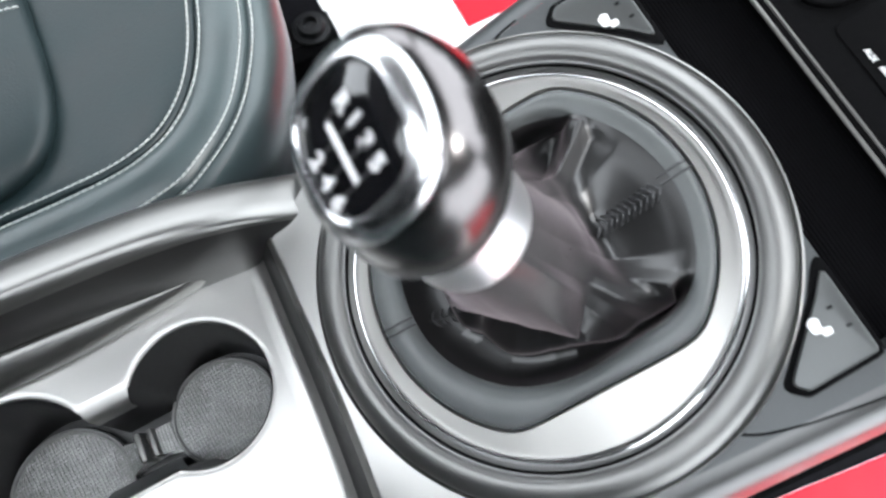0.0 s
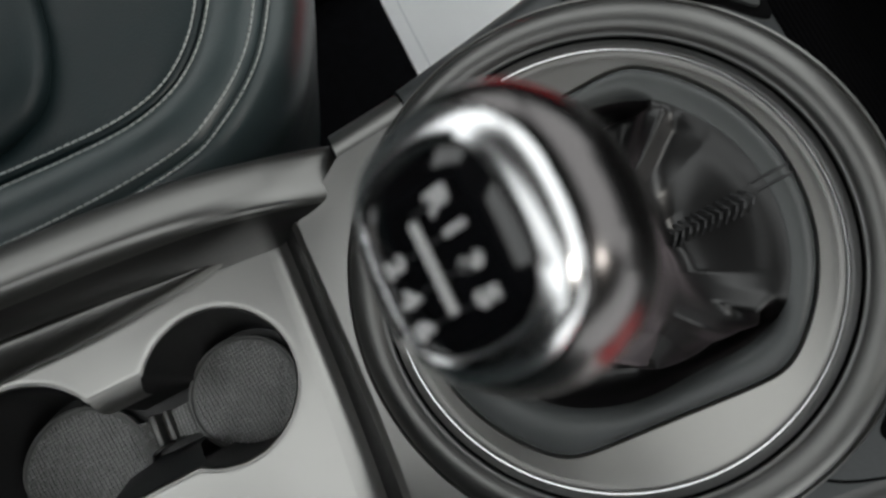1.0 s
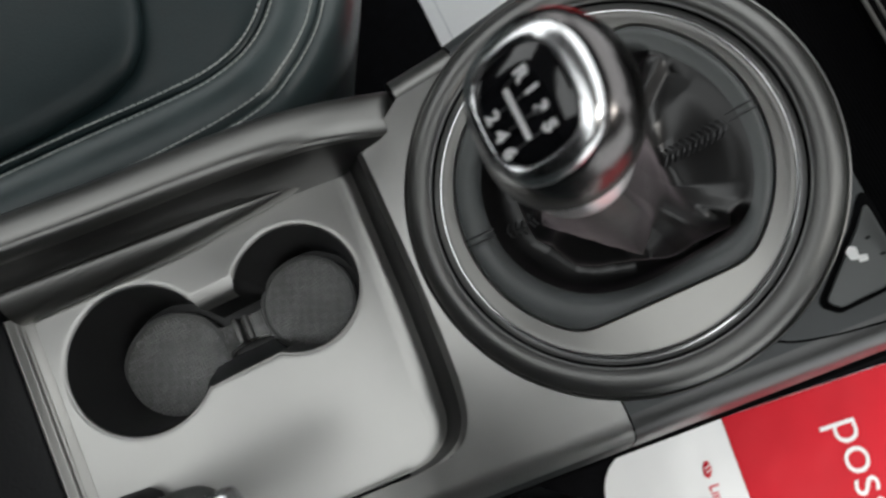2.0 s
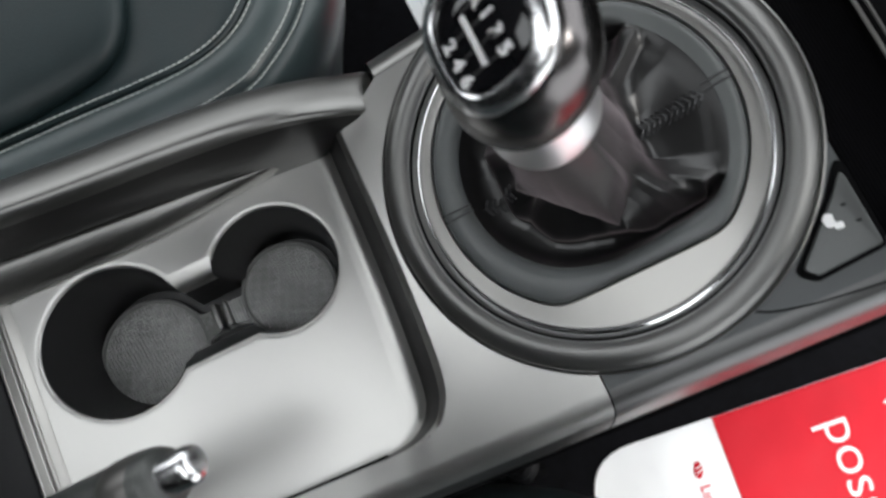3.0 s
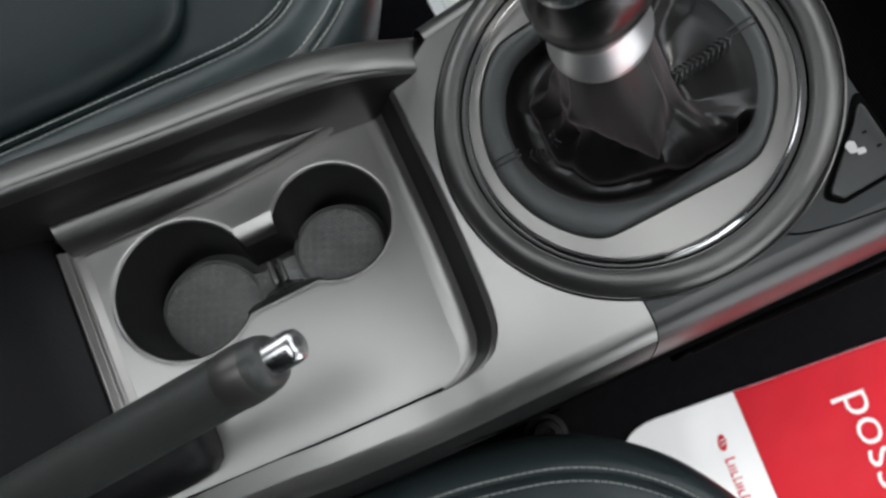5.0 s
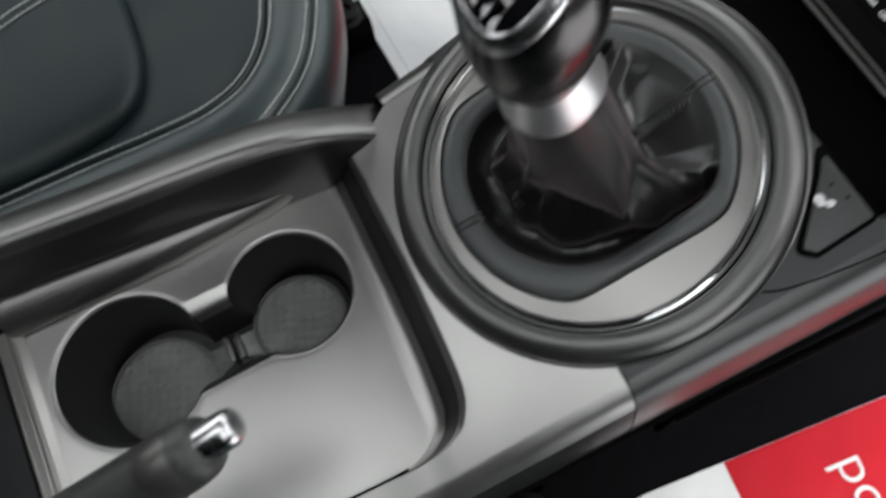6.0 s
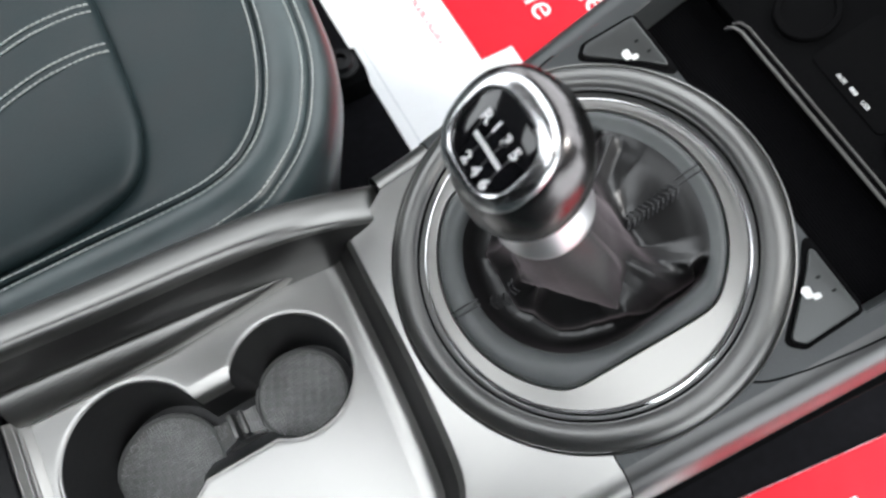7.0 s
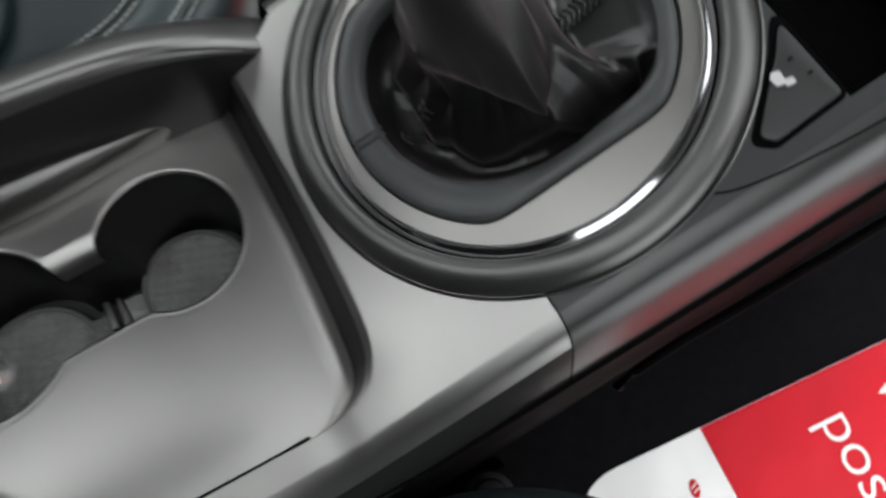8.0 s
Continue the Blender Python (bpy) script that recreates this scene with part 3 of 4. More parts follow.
def rail():
    """The raised far side rail: silver cap over a dark inner face."""
    spine = smooth_line([(-0.60, 0.099, 0.004), (-0.42, 0.0985, 0.003), (-0.30, 0.0965, 0.001), (-0.22, 0.0925, 0.0), (-0.16, 0.0905, -0.001), (-0.125, 0.0890, -0.005), (-0.098, 0.0870, -0.0145), (-0.078, 0.0850, -0.026), (-0.0675, 0.0840, -0.0335)], 6)
    cap, inner = [], []
    for p in spine:
        h = min(1.0, max(0.25, (p.z + 0.045) / 0.045))
        under = 0.0165 - 0.0030 * min(1.0, max(0.0, (-0.13 - p.x) / 0.07))
        cap.append([p + Vector((0, u, v * (h if v > -0.05 else 1.0))) for u, v in ((0.0125, -0.075), (0.0125, -0.0170), (0.0108, -0.0105), (0.0070, -0.0066), (0.0020, -0.0040), (-0.0030, -0.0018), (-0.0070, -0.0004), (-0.0094, -0.0006), (-0.0112, -0.0022), (-0.0123, -0.0046), (-0.0128, -0.0080))])
        inner.append([p + Vector((0, -0.0128, -0.0080 * h)), p + Vector((0, -0.0138, -0.013 * h)), Vector((p.x, p.y - 0.0150, p.z * 0.5 - 0.022)), Vector((p.x, p.y - under, -0.042)), Vector((p.x, p.y - under, -0.064))])
    part("far_rail", loft(cap, closed=False, cap_end=False), RAIL, console, "satin grey side rail", smooth=70)
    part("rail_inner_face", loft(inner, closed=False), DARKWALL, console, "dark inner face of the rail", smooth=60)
    end = spine[-1]
    part("rail_end", loft([[tuple(v) for v in cap[-1]], [(v[0] + 0.002, v[1], v[2] - 0.002) for v in cap[-1]], [(v[0] + 0.0035, end.y, v[2] - 0.015) for v in cap[-1]]], closed=False), DARKWALL, console, "")


rail()


def ledge():
    """The sloping silver strip under the rail, widening to the rear."""
    rings = []
    for i in range(29):
        s = i / 28
        x = -0.112 - 0.176 * s
        f = s ** 0.5
        w = 0.0004 + 0.0223 * f
        foot = 0.0668 + 0.0078 * max(0.0, (x + 0.205) / 0.093) ** 1.2
        lift = 0.0085 - 0.0045 * s
        deep, tall = 0.0010 + (0.0722 + 0.0098 * s - foot) * min(1.0, 3 * s), 0.0003 + 0.66 * w
        roll = [(x, foot + deep * (1 - math.cos(radians(q))), TRAY + lift + tall * math.sin(radians(q))) for q in (0, 8, 18, 28, 38, 48, 58, 68, 78, 86)]
        rings.append([(x, foot + 0.0012, TRAY - 0.002), (x, foot - 0.0001, TRAY + lift - 0.0010), *roll, (x, foot + 0.0012 + deep, TRAY + lift + tall - 0.0012), (x, foot + 0.0016 + deep, TRAY - 0.004)])
    return loft(rings, closed=False, cap_end=True)


part("tray_ledge", ledge(), RAIL, console, "satin silver ledge below the rail", smooth=70)


def rear_box():
    """The dark front of the armrest box behind the tray, with its silver lip."""
    rings = []
    for y in (-0.0775, -0.05, 0.0, 0.05, 0.0665, 0.0720):
        rings.append([(-0.2835, y, TRAY - 0.0005), (-0.2855, y, TRAY + 0.0006), (-0.2872, y, TRAY + 0.0030), (-0.2890, y, TRAY + 0.0038), (-0.2908, y, TRAY + 0.0026), (-0.2925, y, TRAY + 0.0024), (-0.2945, y, TRAY + 0.0046), (-0.2962, y, TRAY + 0.0046), (-0.2975, y, TRAY + 0.001)])
    part("rear_lip", loft(rings, closed=False), PLATE, console, "double silver lip", smooth=80)
    rings = []
    for y in (-0.0790, -0.05, 0.0, 0.05, 0.0865):
        rings.append([(-0.2965, y, TRAY), (-0.299, y, TRAY + 0.004), (-0.33, y, TRAY + 0.016), (-0.37, y, TRAY + 0.030), (-0.40, y, TRAY + 0.05), (-0.43, y, TRAY + 0.062), (-0.60, y, TRAY + 0.066)])
    armrest = thing("armrest_box", "smooth black armrest box behind the cup holder tray", "armrest", at=(-0.45, 0, TRAY))
    part("front", loft(rings, closed=False), BLACK, armrest, "", smooth=60)


rear_box()

# ---------------------------------------------------------------- cup holder insert
insert = thing("cup_holder_mat", "black ribbed rubber insert with two round pads joined by a bridge", "rubber mat", at=(-0.2, 0.03, -0.121))


def pad(x, y, z, r):
    return revolve([(r, z - 0.004), (r + 0.0004, z - 0.0005), (r, z + 0.0006), (r - 0.0012, z + 0.0007), (r - 0.0020, z - 0.0002), (0.0, z - 0.0002)], 64), Matrix.Translation((x, y, 0))


def pad_ribs(z, r):
    """Two sets of fine raised ribs that cross on a pad."""
    some = []
    for i in range(1, int(2 * r / 0.0021)):
        u = -r + 0.0021 * i
        half = math.sqrt(r * r - u * u)
        some.append(box(u - 0.00042, u + 0.00042, -half, half, z - 0.0004, z + 0.0005))
        some.append(box(-half, half, u - 0.00042, u + 0.00042, z - 0.0004, z + 0.00042))
    return join(*some)


for x, y, z, r in ((-0.1575, 0.0235, -0.1105, 0.0285), (-0.2440, 0.0215, -0.1145, 0.0322)):
    bm, m = pad(x, y, z, r)
    disc = part("pad", bm, PADBASE, insert, "ribbed rubber pad, coloured dark for the shade between ribs", m)
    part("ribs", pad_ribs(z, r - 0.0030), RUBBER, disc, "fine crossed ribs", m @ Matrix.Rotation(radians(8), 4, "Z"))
part("bridge", loft([[(x, y0, z), (x, y1, z), (x, y1, -0.121), (x, y0, -0.121)] for x, y0, y1, z in ((-0.2150, 0.0140, 0.0330, -0.1150), (-0.2090, 0.0165, 0.0310, -0.1120), (-0.1960, 0.0180, 0.0300, -0.1050), (-0.1880, 0.0160, 0.0310, -0.1070), (-0.1840, 0.0150, 0.0320, -0.1110))], True, True, True), RUBBER, insert)
part("clip", join(box(-0.2020, -0.1985, 0.0160, 0.0320, -0.114, -0.0985, 0.0012), box(-0.1955, -0.1930, 0.0165, 0.0315, -0.112, -0.1005, 0.0008)), RING, insert, "small grey clip")


# ---------------------------------------------------------------- gear lever
lever = thing("gear_lever", "gear lever with dark metal knob and pleated black leather gaiter", "gear lever", at=(0, 0, 0.0))


def around(table, a, which=1):
    """A value between the neighbouring angles of a table of (degrees, values)."""
    d = (math.degrees(a) + 180) % 360 - 180
    some = [(table[-1][0] - 360, *table[-1][1:])] + table + [(table[0][0] + 360, *table[0][1:])]
    for p, q in zip(some, some[1:]):
        if p[0] <= d <= q[0]:
            s = (d - p[0]) / (q[0] - p[0])
            return p[which] + (q[which] - p[which]) * s
    return some[0][which]


def step(d, a, b):
    s = min(1.0, max(0.0, (d - a) / (b - a)))
    return s * s * (3 - 2 * s)


# the opening in the surround: degrees, reach
WELL = [(-170, 0.0550), (-150, 0.0525), (-130, 0.0505), (-110, 0.0478), (-90, 0.0465), (-74, 0.0470), (-60, 0.0510), (-48, 0.0580), (-38, 0.0600), (40, 0.0605), (56, 0.0610), (70, 0.0560), (90, 0.0515), (112, 0.0535), (130, 0.0590), (150, 0.0588), (170, 0.0565)]
# the hem that lies lowest, then the valley above it, then the crease at the waist: degrees, reach, height
HEM = [(-170, 0.0405, -0.0065), (-160, 0.0366, -0.0072), (-138, 0.0384, -0.0092), (-134, 0.0376, -0.0082), (-111, 0.0344, 0.0005), (-97, 0.0350, 0.0050), (-85, 0.0378, 0.0100), (-79, 0.0405, 0.0000), (-72, 0.0430, -0.0070), (-60, 0.0455, -0.0080), (-51, 0.0510, -0.0085), (-46, 0.0550, -0.0030), (-41, 0.0520, 0.0082), (-34, 0.0560, 0.0045), (-26, 0.0525, 0.0018), (2, 0.0520, 0.0032), (24, 0.0520, 0.0036), (35, 0.0530, 0.0010), (41, 0.0575, 0.0075), (46, 0.0560, 0.0055), (50, 0.0560, -0.0060), (62, 0.0520, -0.0100), (70, 0.0480, -0.0060), (110, 0.0440, -0.0080), (140, 0.0462, -0.0080), (149, 0.0460, -0.0020), (160, 0.0412, -0.0015), (176, 0.0404, -0.0055)]
VALLEY = [(-170, 0.0225, 0.0080), (-160, 0.0265, 0.0140), (-152, 0.0205, 0.0140), (-136, 0.0170, 0.0130), (-118, 0.0178, 0.0090), (-100, 0.0235, 0.0075), (-90, 0.0335, 0.0100), (-84, 0.0362, 0.0112), (-70, 0.0352, 0.0095), (-60, 0.0375, 0.0110), (-54, 0.0400, 0.0148), (-47, 0.0385, 0.0120), (-38, 0.0345, 0.0040), (-28, 0.0306, -0.0040), (-6, 0.0271, -0.0050), (10, 0.0282, -0.0020), (24, 0.0300, 0.0035), (34, 0.0340, 0.0060), (41, 0.0350, 0.0140), (46, 0.0385, 0.0030), (54, 0.0400, -0.0060), (62, 0.0385, 0.0050), (67, 0.0370, 0.0180), (90, 0.0340, 0.0120), (138, 0.0350, 0.0040), (150, 0.0372, 0.0125), (162, 0.0290, 0.0080), (176, 0.0300, 0.0100)]
WAIST = [(-168, 0.0240, 0.0500), (-160, 0.0266, 0.0515), (-140, 0.0242, 0.0425), (-118, 0.0252, 0.0330), (-101, 0.0292, 0.0238), (-88, 0.0352, 0.0150), (-84, 0.0325, 0.0200), (-70, 0.0275, 0.0240), (-54, 0.0255, 0.0340), (-28, 0.0232, 0.0340), (8, 0.0222, 0.0340), (30, 0.0215, 0.0370), (41, 0.0245, 0.0420), (50, 0.0215, 0.0360), (66, 0.0275, 0.0430), (90, 0.0230, 0.0440), (140, 0.0250, 0.0460), (150, 0.0268, 0.0450), (164, 0.0225, 0.0460), (176, 0.0240, 0.0480)]
THROAT = [(-166, 0.0205), (-158, 0.0228), (-120, 0.0222), (-90, 0.0240), (-64, 0.0250), (-56, 0.0212), (-30, 0.0192), (40, 0.0198), (66, 0.0204), (150, 0.0206), (176, 0.0200)]
TOP = Vector((-0.0035, 0.0015, 0.0985))


def trench(a):
    """1 where the leather drops into the opening, 0 towards the dashboard, where it runs level into the surround."""
    d = (math.degrees(a) + 180) % 360 - 180
    return step(-d, 34, 48) if d < 0 else step(d, 44, 56)


def polar(fn, z):
    return [(fn(a) * math.cos(a), fn(a) * math.sin(a), z(a) if callable(z) else z) for a in RAYS]


def well(a):
    """The opening with its corners eased."""
    return sum(around(WELL, a + radians(o)) for o in (-9, -6, -3, 0, 3, 6, 9)) / 7


part("gaiter_frame", loft([polar(lambda a: dee(a) - 0.0004, -0.004), polar(lambda a: dee(a) - 0.0006, 0.0020), polar(lambda a: dee(a) - 0.0014, 0.0034), polar(lambda a: dee(a) - 0.0030, 0.0043), polar(lambda a: min(dee(a) - 0.0045, well(a) + 0.0050), 0.0046), polar(lambda a: well(a) + 0.0024, lambda a: 0.0046 - 0.0006 * trench(a)), polar(lambda a: well(a) + 0.0008, lambda a: 0.0045 - 0.0018 * trench(a)), polar(lambda a: well(a), lambda a: 0.0044 - 0.0042 * trench(a)), polar(lambda a: well(a) - 0.0006, lambda a: 0.0040 - 0.0075 * trench(a))]), FLANGE, lever, "gaiter leather stretched over the surround, coloured paler as if lit from above", TILT, smooth=60)


def gaiter_line(a):
    """One line over the leather, from the surround down to the hem, over valley and waist up to the collar."""
    w = trench(a)
    e, ze = well(a), 0.0044 - 0.0042 * w
    rh, zh = around(HEM, a), around(HEM, a, 2)
    low = -0.0270 * w + (1 - w) * (zh + (ze - zh) * 0.45)
    foot = [(e + 0.0004, 0, ze), (e - 0.0012, 0, ze - 0.0040 * w), (rh + (e - rh) * (0.45 - 0.42 * w), 0, low), (rh + 0.0008, 0, zh - 0.0050 * w)]
    rw, zw = around(WAIST, a), around(WAIST, a, 2)
    ru = around(THROAT, a)
    rv, zv = around(VALLEY, a), around(VALLEY, a, 2)
    under = ((rw + rv) / 2 - 0.0014, 0, (zw + zv) / 2)
    return foot + smooth_line([(rh, 0, zh), (rv, 0, zv), under, (rw, 0, zw), (ru, 0, max(0.062, zw + 0.012)), (0.0162, 0, TOP.z)], 6)


def gaiter_spot(a, k):
    x, _, z = gaiter_line(a)[k]
    s = max(0.0, min(1.0, z / TOP.z))
    spot = Vector((x * math.cos(a), x * math.sin(a), z))
    crease = 1 - 2 * abs(noise.noise(Vector((spot.x * 60, spot.y * 60, spot.z * 34 + 3.0))))
    r = x + 0.0005 * (crease - 0.5) * (1 - s) * min(1.0, max(0.0, (k - 3) / 4))
    return Vector((r * math.cos(a) + TOP.x * s, r * math.sin(a) + TOP.y * s, z))


def gaiter():
    """Leather that drops into the opening, tucks under a crumpled hem and rises to the collar."""
    bm = loft([[gaiter_spot(a, k) for a in RAYS] for k in range(35)])
    inner = [v for v in bm.verts if not v.is_boundary]
    bmesh.ops.smooth_vert(bm, verts=inner, factor=0.4, use_axis_x=True, use_axis_y=True, use_axis_z=True)
    return bm


part("gaiter", gaiter(), BOOT, lever, "pleated soft black leather gaiter", TILT, smooth=180)


def seam_ladder(line, steps, width):
    """Slanted stitches that cross a leather seam, over the fine ridge of the seam itself."""
    pts = [Vector(p) for p in line]
    some = [tube(pts, 0.00035, 5)]
    for i in range(steps):
        d = (i + 0.5) / steps * (len(pts) - 1)
        k = min(int(d), len(pts) - 2)
        p = pts[k].lerp(pts[k + 1], d - k)
        way = (pts[k + 1] - pts[k]).normalized()
        side = way.cross(Vector((0, 0, 1))).normalized()
        for s in (-1, 1):
            some.append(tube([p, p + side * s * width * 0.5 + way * width * 0.35 + Vector((0, 0, 0.0009)), p + side * s * width + way * width * 0.8 - Vector((0, 0, 0.0004))], 0.0007, 5))
    return join(*some)


def seam_line(degrees, lo, hi, count):
    """Points on the leather along one direction, between two reaches, from outside inwards."""
    a = radians(degrees)
    run = [gaiter_spot(a, k) for k in range(13)]
    out = []
    for i in range(count):
        r = hi + (lo - hi) * i / (count - 1)
        for p, q in zip(run, run[1:]):
            rp, rq = math.hypot(p.x, p.y), math.hypot(q.x, q.y)
            if rp >= r >= rq:
                out.append(p.lerp(q, (rp - r) / max(rp - rq, 1e-9)) + Vector((0, 0, 0.0009)))
                break
    return out


for degrees, lo, hi, steps in ((-1, 0.0275, 0.0560, 11), (178, 0.0350, 0.0520, 7)):
    part("seam_stitches", seam_ladder(seam_line(degrees, lo, hi, 12), steps, 0.0038), BLACKTHREAD, lever, "dark slanted stitches on the seam", TILT)
for degrees, lo, hi in ((2, 0.0560, 0.0690), (176.5, 0.0540, 0.0690)):
    a = radians(degrees)
    way, side = Vector((math.cos(a), math.sin(a), 0)), Vector((-math.sin(a), math.cos(a), 0))
    for s in (-1, 1):
        part("seam_stitches", tube([way * r + side * s * 0.0016 + Vector((0, 0, z)) for r, z in ((lo, 0.0046), ((lo + hi) / 2, 0.0049), (hi - 0.003, 0.0046), (hi, 0.0030))], 0.0005, 5), BLACKTHREAD, lever, "dark double seam across the surround", TILT)


# collar and knob: middle, lean towards the driver in degrees, half-widths, squareness
def section(c, lean, rx, ry, square=2.0, n=72):
    out = []
    m = Matrix.Translation(c) @ Matrix.Rotation(radians(-lean), 4, "Y")
    for i in range(n):
        a = 2 * math.pi * i / n
        k = (abs(math.cos(a)) ** square + abs(math.sin(a)) ** square) ** (-1 / square)
        out.append(m @ Vector((rx * k * math.cos(a), ry * k * math.sin(a), 0)))
    return out


part("collar", loft([section((-0.0035, 0.0015, 0.0930), 3, 0.0165, 0.0165), section((-0.0035, 0.0016, 0.0940), 3, 0.0182, 0.0182), section((-0.0036, 0.0017, 0.0955), 3, 0.0188, 0.0188), section((-0.0036, 0.0019, 0.0980), 4, 0.0183, 0.0183), section((-0.0037, 0.0023, 0.1030), 5, 0.0168, 0.0168), section((-0.0039, 0.0027, 0.1080), 6, 0.0153, 0.0153), section((-0.0042, 0.0032, 0.1120), 6, 0.0146, 0.0146)]), SATINCHROME, lever, "satin chrome collar", TILT, smooth=60)
knob = part("knob", loft([section((-0.0045, 0.0034, 0.1080), 5, 0.0138, 0.0138), section((-0.0044, 0.0036, 0.1110), 6, 0.0152, 0.0152), section((-0.0038, 0.0042, 0.1180), 8, 0.0180, 0.0180), section((-0.0028, 0.0048, 0.1260), 12, 0.0210, 0.0209), section((-0.0018, 0.0056, 0.1340), 16, 0.0229, 0.0228, 2.1), section((-0.0014, 0.0064, 0.1415), 20, 0.0231, 0.0230, 2.15), section((-0.0021, 0.0072, 0.1482), 23, 0.0213, 0.0214, 2.25), section((-0.0033, 0.0076, 0.1527), 25, 0.0190, 0.0193, 2.35), section((-0.0046, 0.0073, 0.1545), 26, 0.0165, 0.0168, 2.5)], cap_start=True, cap_end=True), DARKCHROME, lever, "glossy dark metal knob", TILT, smooth=60)
FACE = Matrix.Translation((-0.0054, 0.0070, 0.1564)) @ Matrix.Rotation(radians(-26), 4, "Y")
part("face_rim", loft([section((-0.0045, 0.0073, 0.1536), 26, 0.0180, 0.0183, 2.4), section((-0.0048, 0.0072, 0.1549), 26, 0.0175, 0.0179, 2.5), section((-0.0053, 0.0071, 0.1565), 26, 0.0154, 0.0159, 2.6), section((-0.0056, 0.0070, 0.1574), 26, 0.0133, 0.0138, 2.8), section((-0.0055, 0.0070, 0.1571), 26, 0.0126, 0.0131, 2.9), section((-0.0054, 0.0070, 0.1562), 26, 0.0123, 0.0128, 2.9)]), SOFTCHROME, knob, "wide chrome rim round the shift pattern", TILT, smooth=50)
part("face", loft([section((-0.0053, 0.0070, 0.1560), 26, 0.0127, 0.0132, 2.9), section((-0.0055, 0.0070, 0.1566), 26, 0.0118, 0.0123, 2.9), section((-0.0056, 0.0070, 0.1569), 26, 0.0060, 0.0064, 2.4)], cap_end=True), GLOSS, knob, "gloss black shift pattern face", TILT, smooth=60)

TURNED = TILT @ FACE @ Matrix.Rotation(radians(-90), 4, "Z") @ Matrix.Translation((0.0008, -0.0022, 0))  # upright for someone facing forward
for mark, u, v in (("R", -0.0072, 0.0056), ("1", -0.0028, 0.0062), ("3", 0.0020, 0.0062), ("5", 0.0066, 0.0062), ("2", -0.0028, -0.0062), ("4", 0.0020, -0.0062), ("6", 0.0066, -0.0062)):
    lettering(mark, 0.0050, 0.0001, WHITEINK, knob, "gear_number", TURNED @ Matrix.Translation((u, v - 0.0018, 0.0007)), "CENTER", 0.00018)
part("gate_bar", box(-0.0064, 0.0066, -0.00065, 0.00065, 0.0006, 0.0009), WHITEINK, knob, "white gate bar", TURNED)
for u, v0, v1 in ((-0.0028, -0.0040, 0.0040), (0.0020, -0.0040, 0.0040), (0.0066, -0.0040, 0.0040), (-0.0072, 0.0, 0.0034)):
    part("gate_line", box(u - 0.0001, u + 0.0001, v0, v1, 0.0006, 0.0008), RING, knob, "thin grey gate line", TURNED)


# ---------------------------------------------------------------- handbrake
brake = thing("handbrake", "black handbrake lever with a chrome release button, pulled up", "handbrake", at=(-0.3, -0.05, -0.055))
AXIS = Matrix.Translation((-0.1755, -0.0507, 0.0735)) @ Matrix.Rotation(radians(-22), 4, "Y")


def oval(x, w, h, dz=0.0, n=40):
    return [AXIS @ Vector((x, w * math.cos(2 * math.pi * i / n), dz + h * math.sin(2 * math.pi * i / n))) for i in range(n)]


grip = part("grip", loft([oval(-0.32, 0.0120, 0.015, -0.004), oval(-0.20, 0.0118, 0.0155, -0.003), oval(-0.12, 0.0116, 0.0150, -0.002), oval(-0.060, 0.0112, 0.0142, -0.002), oval(-0.034, 0.0110, 0.0135, -0.002), oval(-0.022, 0.0108, 0.0128, -0.0018), oval(-0.0165, 0.0104, 0.0120, -0.0016), oval(-0.0135, 0.0092, 0.0104, -0.0012), oval(-0.0125, 0.0066, 0.0072, 0.0)], cap_start=True, cap_end=True), leather("brake_leather", (0.050, 0.053, 0.051), 0.38, 1100, 0.3), brake, "black grained grip", smooth=60)
part("ferrule", loft([oval(-0.0310, 0.0108, 0.0132, -0.0019), oval(-0.0295, 0.0113, 0.0138, -0.0019), oval(-0.0240, 0.0112, 0.0134, -0.0018), oval(-0.0200, 0.0109, 0.0128, -0.0017), oval(-0.0185, 0.0104, 0.0122, -0.0017)]), EDGE, grip, "thin dark satin metal band", smooth=60)
part("button", loft([oval(-0.016, 0.0062, 0.0062), oval(-0.003, 0.0062, 0.0062), oval(-0.0010, 0.0056, 0.0056), oval(0.0, 0.0042, 0.0042), oval(0.0004, 0.002, 0.002)], cap_end=True), SOFTCHROME, brake, "chrome release button", smooth=50)


def brake_base():
    rings = []
    for x, w, z in ((-0.2525, 0.006, -0.052), (-0.2540, 0.013, -0.040), (-0.259, 0.0175, -0.033), (-0.272, 0.0190, -0.030), (-0.33, 0.0200, -0.025), (-0.45, 0.0200, -0.020)):
        ring = []
        for i in range(17):
            a = math.pi * i / 16
            ring.append((x, -0.0530 - w * math.cos(a), -0.0595 + (z + 0.0595) * math.sin(a) ** 0.6))
        rings.append(ring)
    return loft(rings, closed=False, cap_start=True)


part("brake_sleeve", brake_base(), BLACK, brake, "black sleeve at the foot of the lever", smooth=60)


